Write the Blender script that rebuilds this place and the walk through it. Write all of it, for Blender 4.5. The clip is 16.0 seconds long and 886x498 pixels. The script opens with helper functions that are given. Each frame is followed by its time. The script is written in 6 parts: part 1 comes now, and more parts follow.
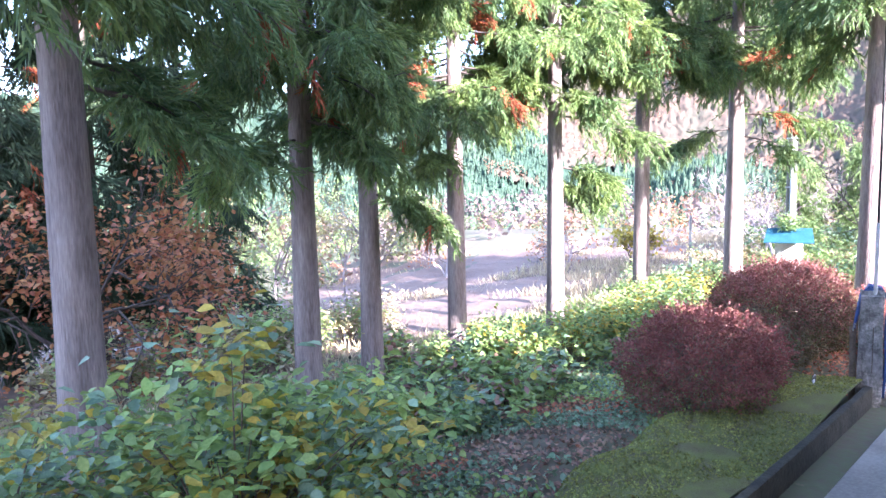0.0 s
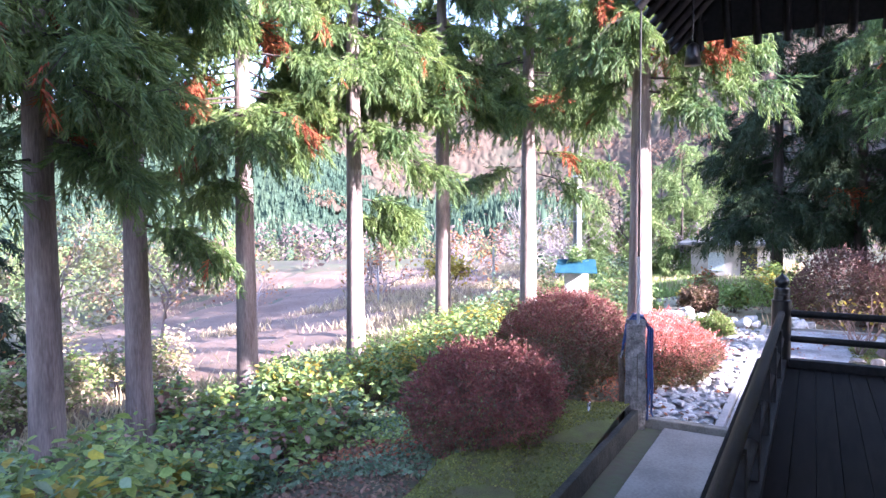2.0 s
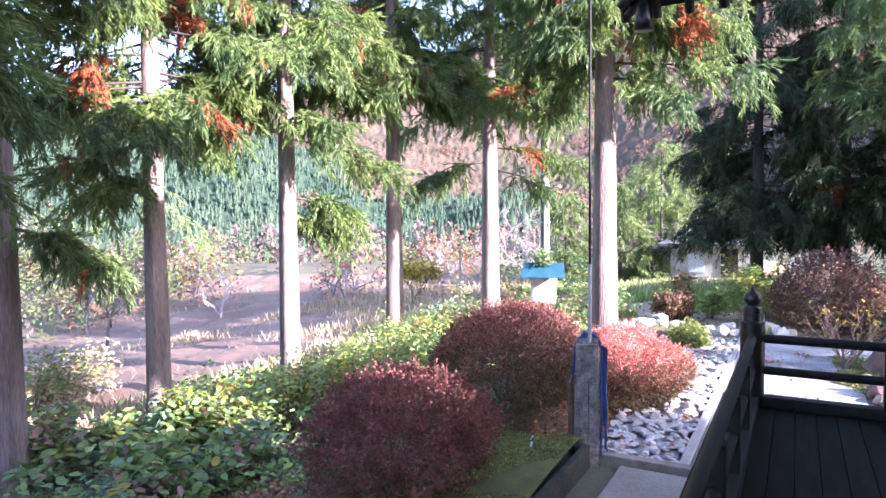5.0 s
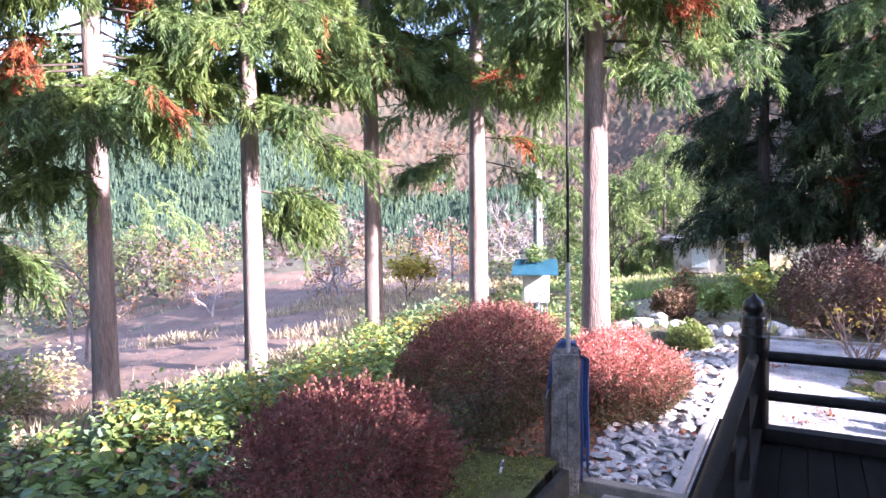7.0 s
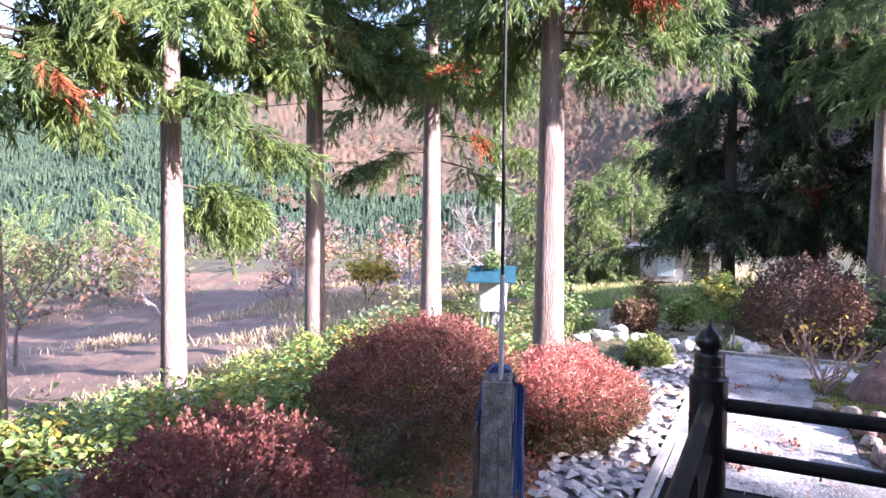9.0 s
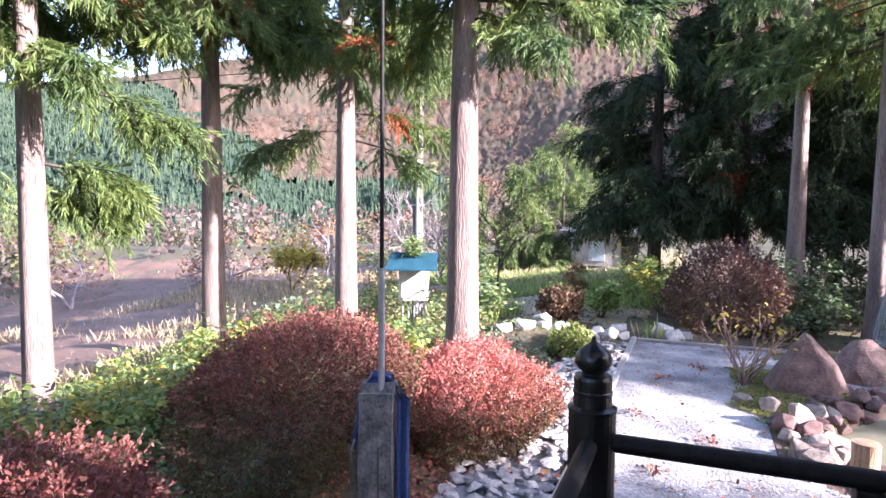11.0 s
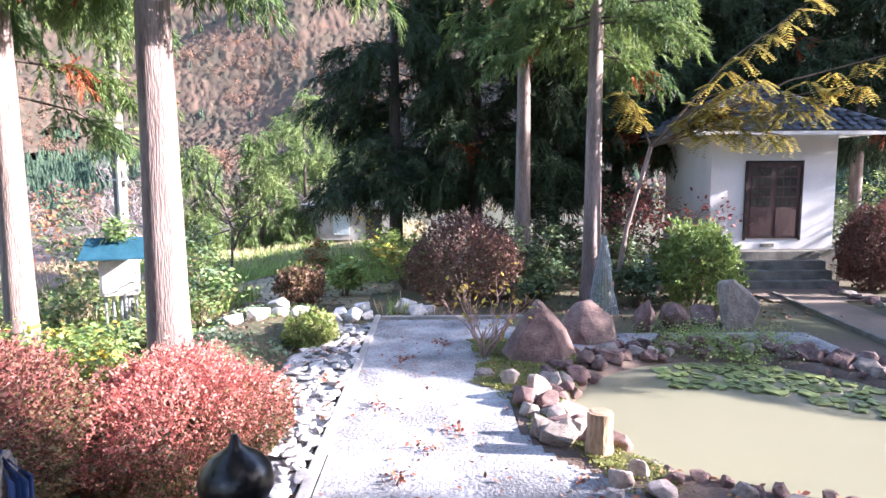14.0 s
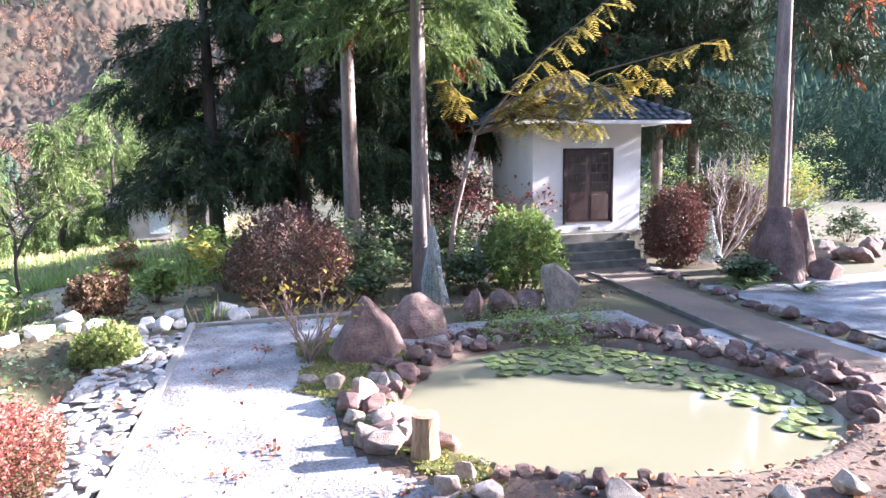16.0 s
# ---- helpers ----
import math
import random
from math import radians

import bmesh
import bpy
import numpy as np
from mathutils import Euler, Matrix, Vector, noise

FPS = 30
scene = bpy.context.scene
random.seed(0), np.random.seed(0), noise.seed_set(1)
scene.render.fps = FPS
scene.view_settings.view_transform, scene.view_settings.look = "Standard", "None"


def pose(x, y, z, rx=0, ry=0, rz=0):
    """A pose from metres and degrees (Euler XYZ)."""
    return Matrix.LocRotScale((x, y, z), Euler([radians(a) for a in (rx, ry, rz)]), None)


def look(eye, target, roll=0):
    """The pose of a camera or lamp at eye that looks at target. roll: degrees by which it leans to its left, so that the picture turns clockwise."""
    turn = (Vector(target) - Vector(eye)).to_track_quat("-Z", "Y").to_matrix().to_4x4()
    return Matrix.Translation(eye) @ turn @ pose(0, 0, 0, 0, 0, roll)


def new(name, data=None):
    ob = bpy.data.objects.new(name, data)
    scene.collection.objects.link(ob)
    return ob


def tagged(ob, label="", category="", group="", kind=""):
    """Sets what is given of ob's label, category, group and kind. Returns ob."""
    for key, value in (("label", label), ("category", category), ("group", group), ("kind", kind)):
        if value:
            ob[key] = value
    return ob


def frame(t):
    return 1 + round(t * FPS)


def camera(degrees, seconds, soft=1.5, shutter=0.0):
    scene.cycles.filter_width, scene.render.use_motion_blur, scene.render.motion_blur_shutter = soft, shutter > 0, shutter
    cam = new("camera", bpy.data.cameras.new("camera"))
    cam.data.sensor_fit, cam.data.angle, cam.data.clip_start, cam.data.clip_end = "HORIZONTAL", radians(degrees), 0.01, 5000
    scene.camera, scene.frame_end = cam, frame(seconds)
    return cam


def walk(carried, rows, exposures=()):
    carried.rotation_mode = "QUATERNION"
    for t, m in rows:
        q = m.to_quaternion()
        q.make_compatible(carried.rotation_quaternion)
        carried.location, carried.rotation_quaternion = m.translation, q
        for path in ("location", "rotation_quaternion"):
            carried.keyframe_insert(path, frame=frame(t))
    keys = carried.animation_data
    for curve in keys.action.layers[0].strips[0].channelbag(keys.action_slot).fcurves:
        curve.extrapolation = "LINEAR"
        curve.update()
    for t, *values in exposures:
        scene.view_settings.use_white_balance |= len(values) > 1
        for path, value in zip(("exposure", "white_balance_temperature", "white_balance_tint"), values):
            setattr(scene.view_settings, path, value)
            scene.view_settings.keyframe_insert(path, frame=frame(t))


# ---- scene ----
cam = camera(69.7, 16.0)
METRES, EYE, TILT, LEAN, TURN = 8.0, 1.5, 0.0, 0.0, -43.8
ROWS = [
    (0.0, 0.0, 0.0, 0.0, -0.1, -5.19, 1.08),
    (0.5, 0.0207, 0.008, 0.0021, -4.11, -4.33, 0.86),
    (1.0, 0.0375, 0.0215, 0.0023, -9.34, -3.58, 0.9),
    (1.5, 0.0563, 0.0422, 0.0028, -12.62, -2.79, 0.32),
    (2.0, 0.0775, 0.0584, 0.0032, -15.92, -2.69, 0.34),
    (2.5, 0.1078, 0.0806, 0.003, -14.32, -1.98, -0.09),
    (3.0, 0.1292, 0.0998, 0.003, -14.96, -2.18, 0.69),
    (3.5, 0.1547, 0.1297, 0.0028, -15.53, -1.82, 0.38),
    (4.0, 0.1808, 0.1525, 0.0033, -17.46, -2.37, 0.31),
    (6.5, 0.3162, 0.2842, 0.0001, -16.53, -3.09, 0.87),
    (7.0, 0.3382, 0.3089, -0.0016, -16.66, -3.02, 0.86),
    (7.5, 0.3612, 0.3382, 0.0009, -16.79, -2.51, -0.52),
    (8.0, 0.3847, 0.3616, -0.0017, -17.27, -2.51, 0.03),
    (10.5, 0.524, 0.476, -0.0036, -22.89, -3.72, -1.53),
    (11.0, 0.5443, 0.4916, -0.0041, -24.42, -4.09, -0.54),
    (11.5, 0.5644, 0.5171, -0.0042, -27.08, -4.25, -1.26),
    (12.0, 0.5849, 0.5358, -0.0045, -31.25, -4.8, -1.75),
    (12.5, 0.6134, 0.5527, -0.0063, -34.56, -5.21, -1.64),
    (13.0, 0.6373, 0.5667, -0.0059, -36.46, -5.46, -0.59),
    (13.5, 0.6554, 0.5861, -0.0078, -39.71, -5.97, 0.37),
    (14.0, 0.6724, 0.6086, -0.0071, -46.81, -6.43, 0.22),
    (14.5, 0.693, 0.6195, -0.0081, -52.23, -6.96, -0.38),
    (15.0, 0.7211, 0.6247, -0.0082, -55.21, -6.83, -2.22),
    (15.5, 0.737, 0.624, -0.0087, -57.52, -7.2, 1.06),
    (16.0, 0.7546, 0.6215, -0.0083, -61.17, -7.45, 1.06),
]
walk(cam, [(t, pose(0, 0, EYE, TILT, LEAN, TURN) @ pose(METRES * x, METRES * y, METRES * z, 90 + pitch, roll, yaw)) for t, x, y, z, yaw, pitch, roll in ROWS],
     exposures=((0.0, 3.4, 5700, 26), (2.0, 2.95, 5750, 31), (4.0, 2.85, 5850, 32), (7.0, 2.6, 6050, 33), (11.0, 2.3, 6200, 31), (14.0, 2.48, 6150, 25), (16.0, 2.66, 6150, 24)))
# ---- world, sun, exposure ----
SUN_AZ = radians(264)
SUN_EL = radians(20.5)
world = bpy.data.worlds.new("world")
scene.world = world
world.use_nodes = True
wn = world.node_tree
sky = wn.nodes.new("ShaderNodeTexSky")
sky.sky_type, sky.sun_disc = "NISHITA", False
sky.sun_elevation, sky.sun_rotation = SUN_EL, math.pi / 2 - SUN_AZ
sky.air_density, sky.dust_density = 1.0, 1.0
wn.links.new(sky.outputs[0], wn.nodes["Background"].inputs[0])
wn.nodes["Background"].inputs[1].default_value = 0.15
sun_data = bpy.data.lights.new("sun", "SUN")
sun_data.energy, sun_data.angle, sun_data.color = 5.0, radians(0.6), (1.0, 0.95, 0.88)
sun = new("sun", sun_data)
to_sun = Vector((math.cos(SUN_EL) * math.cos(SUN_AZ), math.cos(SUN_EL) * math.sin(SUN_AZ), math.sin(SUN_EL)))
sun.matrix_world = look(to_sun * 60, (0, 0, 0))

# ---- materials ----
rng = np.random.default_rng(7)


def mat(name, c1, c2, scale=4.0, rough=0.85, bump=0.3, fine=40.0, spread=0.0, piece=False, clear=0.0, stretch=(1, 1, 1), c3=None, metal=0.0, gloss=0.5):
    """A surface of two mottled colours, with a fine grain, relief and, for leaves, light coming through. spread: how far pieces differ."""
    m = bpy.data.materials.new(name)
    m.use_nodes = True
    nt = m.node_tree
    n, link = nt.nodes, nt.links.new
    p = n["Principled BSDF"]
    co = n.new("ShaderNodeTexCoord")
    mp = n.new("ShaderNodeMapping")
    mp.inputs["Scale"].default_value = stretch
    link(co.outputs["Object"], mp.inputs[0])
    big = n.new("ShaderNodeTexNoise")
    big.inputs["Scale"].default_value, big.inputs["Detail"].default_value = scale, 5
    small = n.new("ShaderNodeTexNoise")
    small.inputs["Scale"].default_value, small.inputs["Detail"].default_value = fine, 4
    link(mp.outputs[0], big.inputs["Vector"])
    link(mp.outputs[0], small.inputs["Vector"])
    ramp = n.new("ShaderNodeValToRGB")
    ramp.color_ramp.elements[0].position, ramp.color_ramp.elements[1].position = 0.36, 0.64
    ramp.color_ramp.elements[0].color, ramp.color_ramp.elements[1].color = (*c1, 1), (*c2, 1)
    if c3:
        e = ramp.color_ramp.elements.new(0.74)
        e.color = (*c3, 1)
    mix = n.new("ShaderNodeMath")
    mix.operation, mix.inputs[1].default_value = "MULTIPLY_ADD", 0.45
    sub = n.new("ShaderNodeMath")
    sub.operation, sub.inputs[1].default_value = "MULTIPLY_ADD", 0.72
    sub.inputs[2].default_value = -0.085
    link(big.outputs[0], sub.inputs[0])
    link(small.outputs[0], mix.inputs[0])
    link(sub.outputs[0], mix.inputs[2])
    link(mix.outputs[0], ramp.inputs[0])
    colour = ramp.outputs[0]
    if spread:
        if piece:
            r = n.new("ShaderNodeObjectInfo").outputs["Random"]
        else:
            r = n.new("ShaderNodeNewGeometry").outputs["Random Per Island"]
        hsv = n.new("ShaderNodeHueSaturation")
        rr = n.new("ShaderNodeMapRange")
        rr.inputs["To Min"].default_value, rr.inputs["To Max"].default_value = 1 - spread, 1 + spread
        link(r, rr.inputs[0])
        link(rr.outputs[0], hsv.inputs["Value"])
        hh = n.new("ShaderNodeMapRange")
        hh.inputs["To Min"].default_value, hh.inputs["To Max"].default_value = 0.5 - spread * 0.05, 0.5 + spread * 0.05
        mul = n.new("ShaderNodeMath")
        mul.operation, mul.inputs[1].default_value = "MULTIPLY", 17.3
        fr = n.new("ShaderNodeMath")
        fr.operation = "FRACT"
        link(r, mul.inputs[0])
        link(mul.outputs[0], fr.inputs[0])
        link(fr.outputs[0], hh.inputs[0])
        link(hh.outputs[0], hsv.inputs["Hue"])
        link(colour, hsv.inputs["Color"])
        colour = hsv.outputs[0]
    link(colour, p.inputs["Base Color"])
    p.inputs["Roughness"].default_value, p.inputs["Metallic"].default_value = rough, metal
    p.inputs["Specular IOR Level"].default_value = gloss
    if bump:
        b = n.new("ShaderNodeBump")
        b.inputs["Strength"].default_value, b.inputs["Distance"].default_value = bump, 0.02
        link(small.outputs[0], b.inputs["Height"])
        link(b.outputs[0], p.inputs["Normal"])
    if clear:
        tr = n.new("ShaderNodeBsdfTranslucent")
        link(colour, tr.inputs[0])
        ms = n.new("ShaderNodeMixShader")
        ms.inputs[0].default_value = clear
        link(p.outputs[0], ms.inputs[1])
        link(tr.outputs[0], ms.inputs[2])
        link(ms.outputs[0], n["Material Output"].inputs[0])
    return m


M_EARTH = mat("earth", (0.11, 0.08, 0.055), (0.095, 0.105, 0.05), 0.35, c3=(0.20, 0.15, 0.10), fine=9, bump=0.6)
M_FIELD = mat("field_soil", (0.135, 0.08, 0.056), (0.215, 0.138, 0.098), 0.7, c3=(0.10, 0.115, 0.05), fine=7, bump=0.8, stretch=(1, 0.35, 1))
M_GRAVEL = mat("gravel", (0.15, 0.15, 0.155), (0.44, 0.44, 0.445), 1.5, fine=26, bump=1.0, c3=(0.5, 0.5, 0.5))
M_MOSS = mat("moss", (0.09, 0.075, 0.03), (0.13, 0.15, 0.03), 3.0, c3=(0.19, 0.19, 0.05), fine=60, bump=0.9)
M_CONC = mat("concrete", (0.27, 0.26, 0.24), (0.40, 0.39, 0.37), 1.8, fine=30, bump=0.25)
M_CONC_WALK = mat("worn_concrete", (0.19, 0.175, 0.155), (0.29, 0.27, 0.24), 1.4, fine=28, bump=0.3)
M_CONC_DARK = mat("weathered_concrete", (0.10, 0.095, 0.08), (0.22, 0.21, 0.18), 3, fine=35, bump=0.5)
# mossy concrete, darkened further to hold the trench's shade
M_SHADEWALL = mat("mossy_shaded_wall", (0.018, 0.018, 0.013), (0.05, 0.047, 0.033), 4, fine=20, bump=0.6)
M_STONE = mat("pale_stone", (0.36, 0.345, 0.33), (0.60, 0.58, 0.55), 3, fine=25, bump=0.4, spread=0.3, piece=True)
M_PALEROCK = mat("pale_warm_rock", (0.30, 0.24, 0.20), (0.52, 0.45, 0.39), 3, fine=14, bump=0.7, spread=0.25, piece=True)
M_ROCK = mat("brown_rock", (0.11, 0.066, 0.06), (0.25, 0.16, 0.14), 2.5, c3=(0.30, 0.26, 0.22), fine=14, bump=0.8, spread=0.22, piece=True)
M_GREYROCK = mat("grey_rock", (0.20, 0.165, 0.145), (0.40, 0.34, 0.29), 3, fine=14, bump=0.7, spread=0.25, piece=True)
M_BARK = mat("cedar_bark", (0.14, 0.10, 0.088), (0.34, 0.265, 0.235), 1.6, fine=17, bump=1.0, stretch=(3, 3, 0.4), c3=(0.50, 0.43, 0.39))
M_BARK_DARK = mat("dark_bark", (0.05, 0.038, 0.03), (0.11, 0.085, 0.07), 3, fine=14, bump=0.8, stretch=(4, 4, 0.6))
M_TWIG = mat("twig", (0.10, 0.07, 0.05), (0.22, 0.16, 0.12), 6, fine=40)
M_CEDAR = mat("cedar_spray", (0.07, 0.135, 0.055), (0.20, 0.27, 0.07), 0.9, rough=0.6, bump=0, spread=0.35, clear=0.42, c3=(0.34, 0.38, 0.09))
# darker copy of cedar_spray, with shade put into its colour
M_CEDAR_SHADE = mat("shaded_cedar_spray", (0.027, 0.048, 0.025), (0.066, 0.092, 0.044), 0.8, rough=0.7, bump=0, spread=0.35, clear=0.12, gloss=0.2)
# bluish green: distance haze is put into the leaf colour
M_HAZYCEDAR = mat("hazy_far_cedar", (0.036, 0.062, 0.044), (0.064, 0.094, 0.06), 0.03, rough=0.9, bump=0, spread=0.22, fine=0.3, gloss=0.0)
M_DEAD = mat("withered_spray", (0.22, 0.05, 0.02), (0.42, 0.13, 0.05), 2, bump=0, spread=0.3, clear=0.25)
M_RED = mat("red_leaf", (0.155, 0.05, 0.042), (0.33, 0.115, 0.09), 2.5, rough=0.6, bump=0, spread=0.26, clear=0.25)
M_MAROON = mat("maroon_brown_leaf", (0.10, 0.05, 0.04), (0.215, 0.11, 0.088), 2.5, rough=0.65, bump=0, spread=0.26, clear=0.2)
# red leaf brightened so that sunlight sits in its colour
M_SUNLITRED = mat("sunlit_red_leaf", (0.48, 0.13, 0.11), (0.68, 0.29, 0.235), 2.5, rough=0.6, bump=0, spread=0.26, clear=0.3)
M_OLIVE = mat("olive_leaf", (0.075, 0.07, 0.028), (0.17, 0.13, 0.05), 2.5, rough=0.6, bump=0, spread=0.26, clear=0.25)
M_GREEN = mat("green_leaf", (0.12, 0.20, 0.065), (0.27, 0.36, 0.13), 1.5, rough=0.5, bump=0, spread=0.4, clear=0.3)
M_BLUEGREEN = mat("blue_green_leaf", (0.105, 0.18, 0.10), (0.24, 0.33, 0.19), 1.5, rough=0.5, bump=0, spread=0.35, clear=0.25)
M_YELLOW = mat("yellow_leaf", (0.30, 0.24, 0.04), (0.55, 0.42, 0.07), 2.5, rough=0.6, bump=0, spread=0.3, clear=0.35)
M_ORANGE = mat("orange_leaf", (0.32, 0.10, 0.035), (0.48, 0.22, 0.09), 2, rough=0.6, bump=0, spread=0.3, clear=0.3)
M_DRYGRASS = mat("dry_grass", (0.36, 0.28, 0.17), (0.52, 0.43, 0.27), 1.5, bump=0, spread=0.3, clear=0.2)
M_BUFF = mat("buff_leaf", (0.26, 0.20, 0.10), (0.36, 0.32, 0.15), 2, bump=0, spread=0.3, clear=0.25)
M_GREYTWIG = mat("grey_twig", (0.20, 0.165, 0.16), (0.34, 0.29, 0.28), 3, bump=0, spread=0.3)
M_WOOD_DARK = mat("black_wood", (0.009, 0.008, 0.008), (0.022, 0.02, 0.019), 3, rough=0.55, gloss=0.25, fine=30, bump=0.25, stretch=(1, 6, 6))
M_DECK = mat("dark_deck_board", (0.007, 0.0065, 0.0065), (0.017, 0.016, 0.015), 2.5, rough=0.8, fine=25, bump=0.3, stretch=(1, 8, 8), spread=0.15, piece=True, gloss=0.15)
M_IRON = mat("black_metal", (0.008, 0.008, 0.009), (0.02, 0.02, 0.021), 6, rough=0.3, fine=60, bump=0.1, metal=0.0, gloss=0.7)
M_PLASTER = mat("white_plaster", (0.70, 0.70, 0.70), (0.82, 0.82, 0.81), 1.3, fine=20, bump=0.12)
M_TILE = mat("roof_tile", (0.05, 0.055, 0.065), (0.14, 0.15, 0.17), 3, rough=0.4, fine=20, bump=0.3, spread=0.3)
M_DOOR = mat("red_brown_door", (0.035, 0.016, 0.014), (0.075, 0.032, 0.028), 3, rough=0.5, fine=25, bump=0.2, stretch=(6, 6, 1))
M_DARKPANE = mat("dark_pane", (0.012, 0.012, 0.013), (0.03, 0.03, 0.03), 3, rough=0.15, bump=0)
M_BLUEROOF = mat("blue_sheet_metal", (0.014, 0.066, 0.10), (0.026, 0.098, 0.14), 3, rough=0.7, fine=20, bump=0.1, gloss=0.15)
M_WHITEBOX = mat("cream_sheet_metal", (0.55, 0.53, 0.47), (0.70, 0.68, 0.63), 4, rough=0.5, fine=16, bump=0.08)
M_STEEL = mat("galvanised_steel", (0.40, 0.42, 0.45), (0.55, 0.57, 0.60), 5, rough=0.4, fine=30, bump=0.1, metal=0.6)
M_HOSE = mat("blue_hose", (0.02, 0.045, 0.14), (0.045, 0.09, 0.24), 5, rough=0.4, fine=40, bump=0.05)
M_REDTAPE = mat("red_tape", (0.5, 0.06, 0.03), (0.6, 0.1, 0.05), 5, rough=0.5, bump=0.05)
M_PILLAR = mat("weathered_granite", (0.09, 0.088, 0.082), (0.26, 0.25, 0.235), 9, fine=34, bump=1.0, c3=(0.38, 0.36, 0.33), stretch=(1, 1, 0.8))
M_NET = mat("pale_blue_net", (0.30, 0.38, 0.42), (0.45, 0.53, 0.56), 10, rough=0.7, bump=0)
M_LILY = mat("lily_pad", (0.12, 0.17, 0.06), (0.27, 0.31, 0.12), 1.5, rough=0.3, bump=0.1, spread=0.3, piece=True)
M_STUMP = mat("cut_wood", (0.28, 0.18, 0.11), (0.45, 0.33, 0.22), 5, fine=20, bump=0.7, stretch=(3, 3, 0.6))
M_SOIL = mat("reddish_soil", (0.10, 0.068, 0.05), (0.185, 0.13, 0.1), 1.4, fine=22, bump=0.7, c3=(0.14, 0.13, 0.06))
M_MEADOW = mat("meadow_turf", (0.17, 0.18, 0.08), (0.32, 0.26, 0.16), 0.25, fine=9, bump=0.8, c3=(0.38, 0.31, 0.20))
M_PINKTWIG = mat("pinkish_twig", (0.26, 0.17, 0.14), (0.38, 0.27, 0.23), 6, fine=40)
M_STUBBLE = mat("cut_stubble", (0.13, 0.085, 0.065), (0.25, 0.165, 0.125), 1.0, bump=0, spread=0.35)
M_PATH = mat("brown_path", (0.14, 0.105, 0.08), (0.22, 0.17, 0.13), 0.8, fine=25, bump=0.5)
M_LITTER = mat("fallen_leaf", (0.22, 0.07, 0.035), (0.40, 0.16, 0.08), 3, bump=0, spread=0.4)


def water_material():
    m = bpy.data.materials.new("muddy_water")
    m.use_nodes = True
    nt = m.node_tree
    p = nt.nodes["Principled BSDF"]
    p.inputs["Base Color"].default_value = (0.235, 0.228, 0.155, 1)
    p.inputs["Roughness"].default_value = 0.06
    p.inputs["IOR"].default_value = 1.33
    ns, b = nt.nodes.new("ShaderNodeTexNoise"), nt.nodes.new("ShaderNodeBump")
    ns.inputs["Scale"].default_value = 3.0
    b.inputs["Strength"].default_value, b.inputs["Distance"].default_value = 0.04, 0.02
    nt.links.new(ns.outputs[0], b.inputs["Height"])
    nt.links.new(b.outputs[0], p.inputs["Normal"])
    return m


M_WATER = water_material()


# ---- makers ----
def mesh_from(name, verts, faces, material, smooth=False):
    me = bpy.data.meshes.new(name)
    verts, faces = np.asarray(verts, np.float32), np.asarray(faces, np.int32)
    k = faces.shape[1]
    me.vertices.add(len(verts))
    me.vertices.foreach_set("co", verts.ravel())
    me.loops.add(faces.size)
    me.loops.foreach_set("vertex_index", faces.ravel())
    me.polygons.add(len(faces))
    me.polygons.foreach_set("loop_start", np.arange(len(faces), dtype=np.int32) * k)
    me.polygons.foreach_set("loop_total", np.full(len(faces), k, np.int32))
    if smooth:
        me.polygons.foreach_set("use_smooth", np.ones(len(faces), bool))
    me.materials.append(material)
    me.update()
    me.validate()
    return me


def part(name, bm, material, parent=None, label="", smooth=False):
    """One mesh object under a thing or a part. bm: a bmesh or a mesh."""
    if isinstance(bm, bmesh.types.BMesh):
        me = bpy.data.meshes.new(name)
        bm.to_mesh(me)
        bm.free()
        me.materials.append(material)
        if smooth:
            me.polygons.foreach_set("use_smooth", np.ones(len(me.polygons), bool))
    else:
        me = bm
    ob = new(name, me)
    if parent:
        ob.parent = parent
    if label:
        ob["label"] = label
    return ob


def thing(name, place, label, category, group="", kind="", rz=0.0):
    ob = new(name)
    ob.matrix_world = pose(*place, 0, 0, rz)
    ob.empty_display_size = 0.2
    return tagged(ob, label, category, group, kind)


def box(bm, x0, y0, z0, x1, y1, z1, bevel=0.0):
    r = bmesh.ops.create_cube(bm, size=1, matrix=Matrix.Translation(((x0 + x1) / 2, (y0 + y1) / 2, (z0 + z1) / 2)) @ Matrix.Diagonal((x1 - x0, y1 - y0, z1 - z0, 1)))
    if bevel:
        vs = set(r["verts"])
        es = [e for e in bm.edges if e.verts[0] in vs and e.verts[1] in vs]
        bmesh.ops.bevel(bm, geom=es, offset=bevel, segments=2, affect="EDGES", profile=0.6)
    return bm


def boxed(*dims, bevel=0.0):
    return box(bmesh.new(), *dims, bevel=bevel)


def tube_arrays(points, radii, sides=8, cap=True):
    """Vertices and quads of a tapering tube along points."""
    pts = [Vector(p) for p in points]
    vs, fs = [], []
    for i, p in enumerate(pts):
        d = (pts[min(i + 1, len(pts) - 1)] - pts[max(i - 1, 0)]).normalized()
        a = d.cross(Vector((0.3, 0.9, 0.1) if abs(d.z) > 0.9 else (0, 0, 1))).normalized()
        b = d.cross(a)
        for k in range(sides):
            w = 2 * math.pi * k / sides
            vs.append(p + (a * math.cos(w) + b * math.sin(w)) * radii[i])
    for i in range(len(pts) - 1):
        for k in range(sides):
            q = (k + 1) % sides
            fs.append((i * sides + k, i * sides + q, (i + 1) * sides + q, (i + 1) * sides + k))
    return [tuple(v) for v in vs], fs


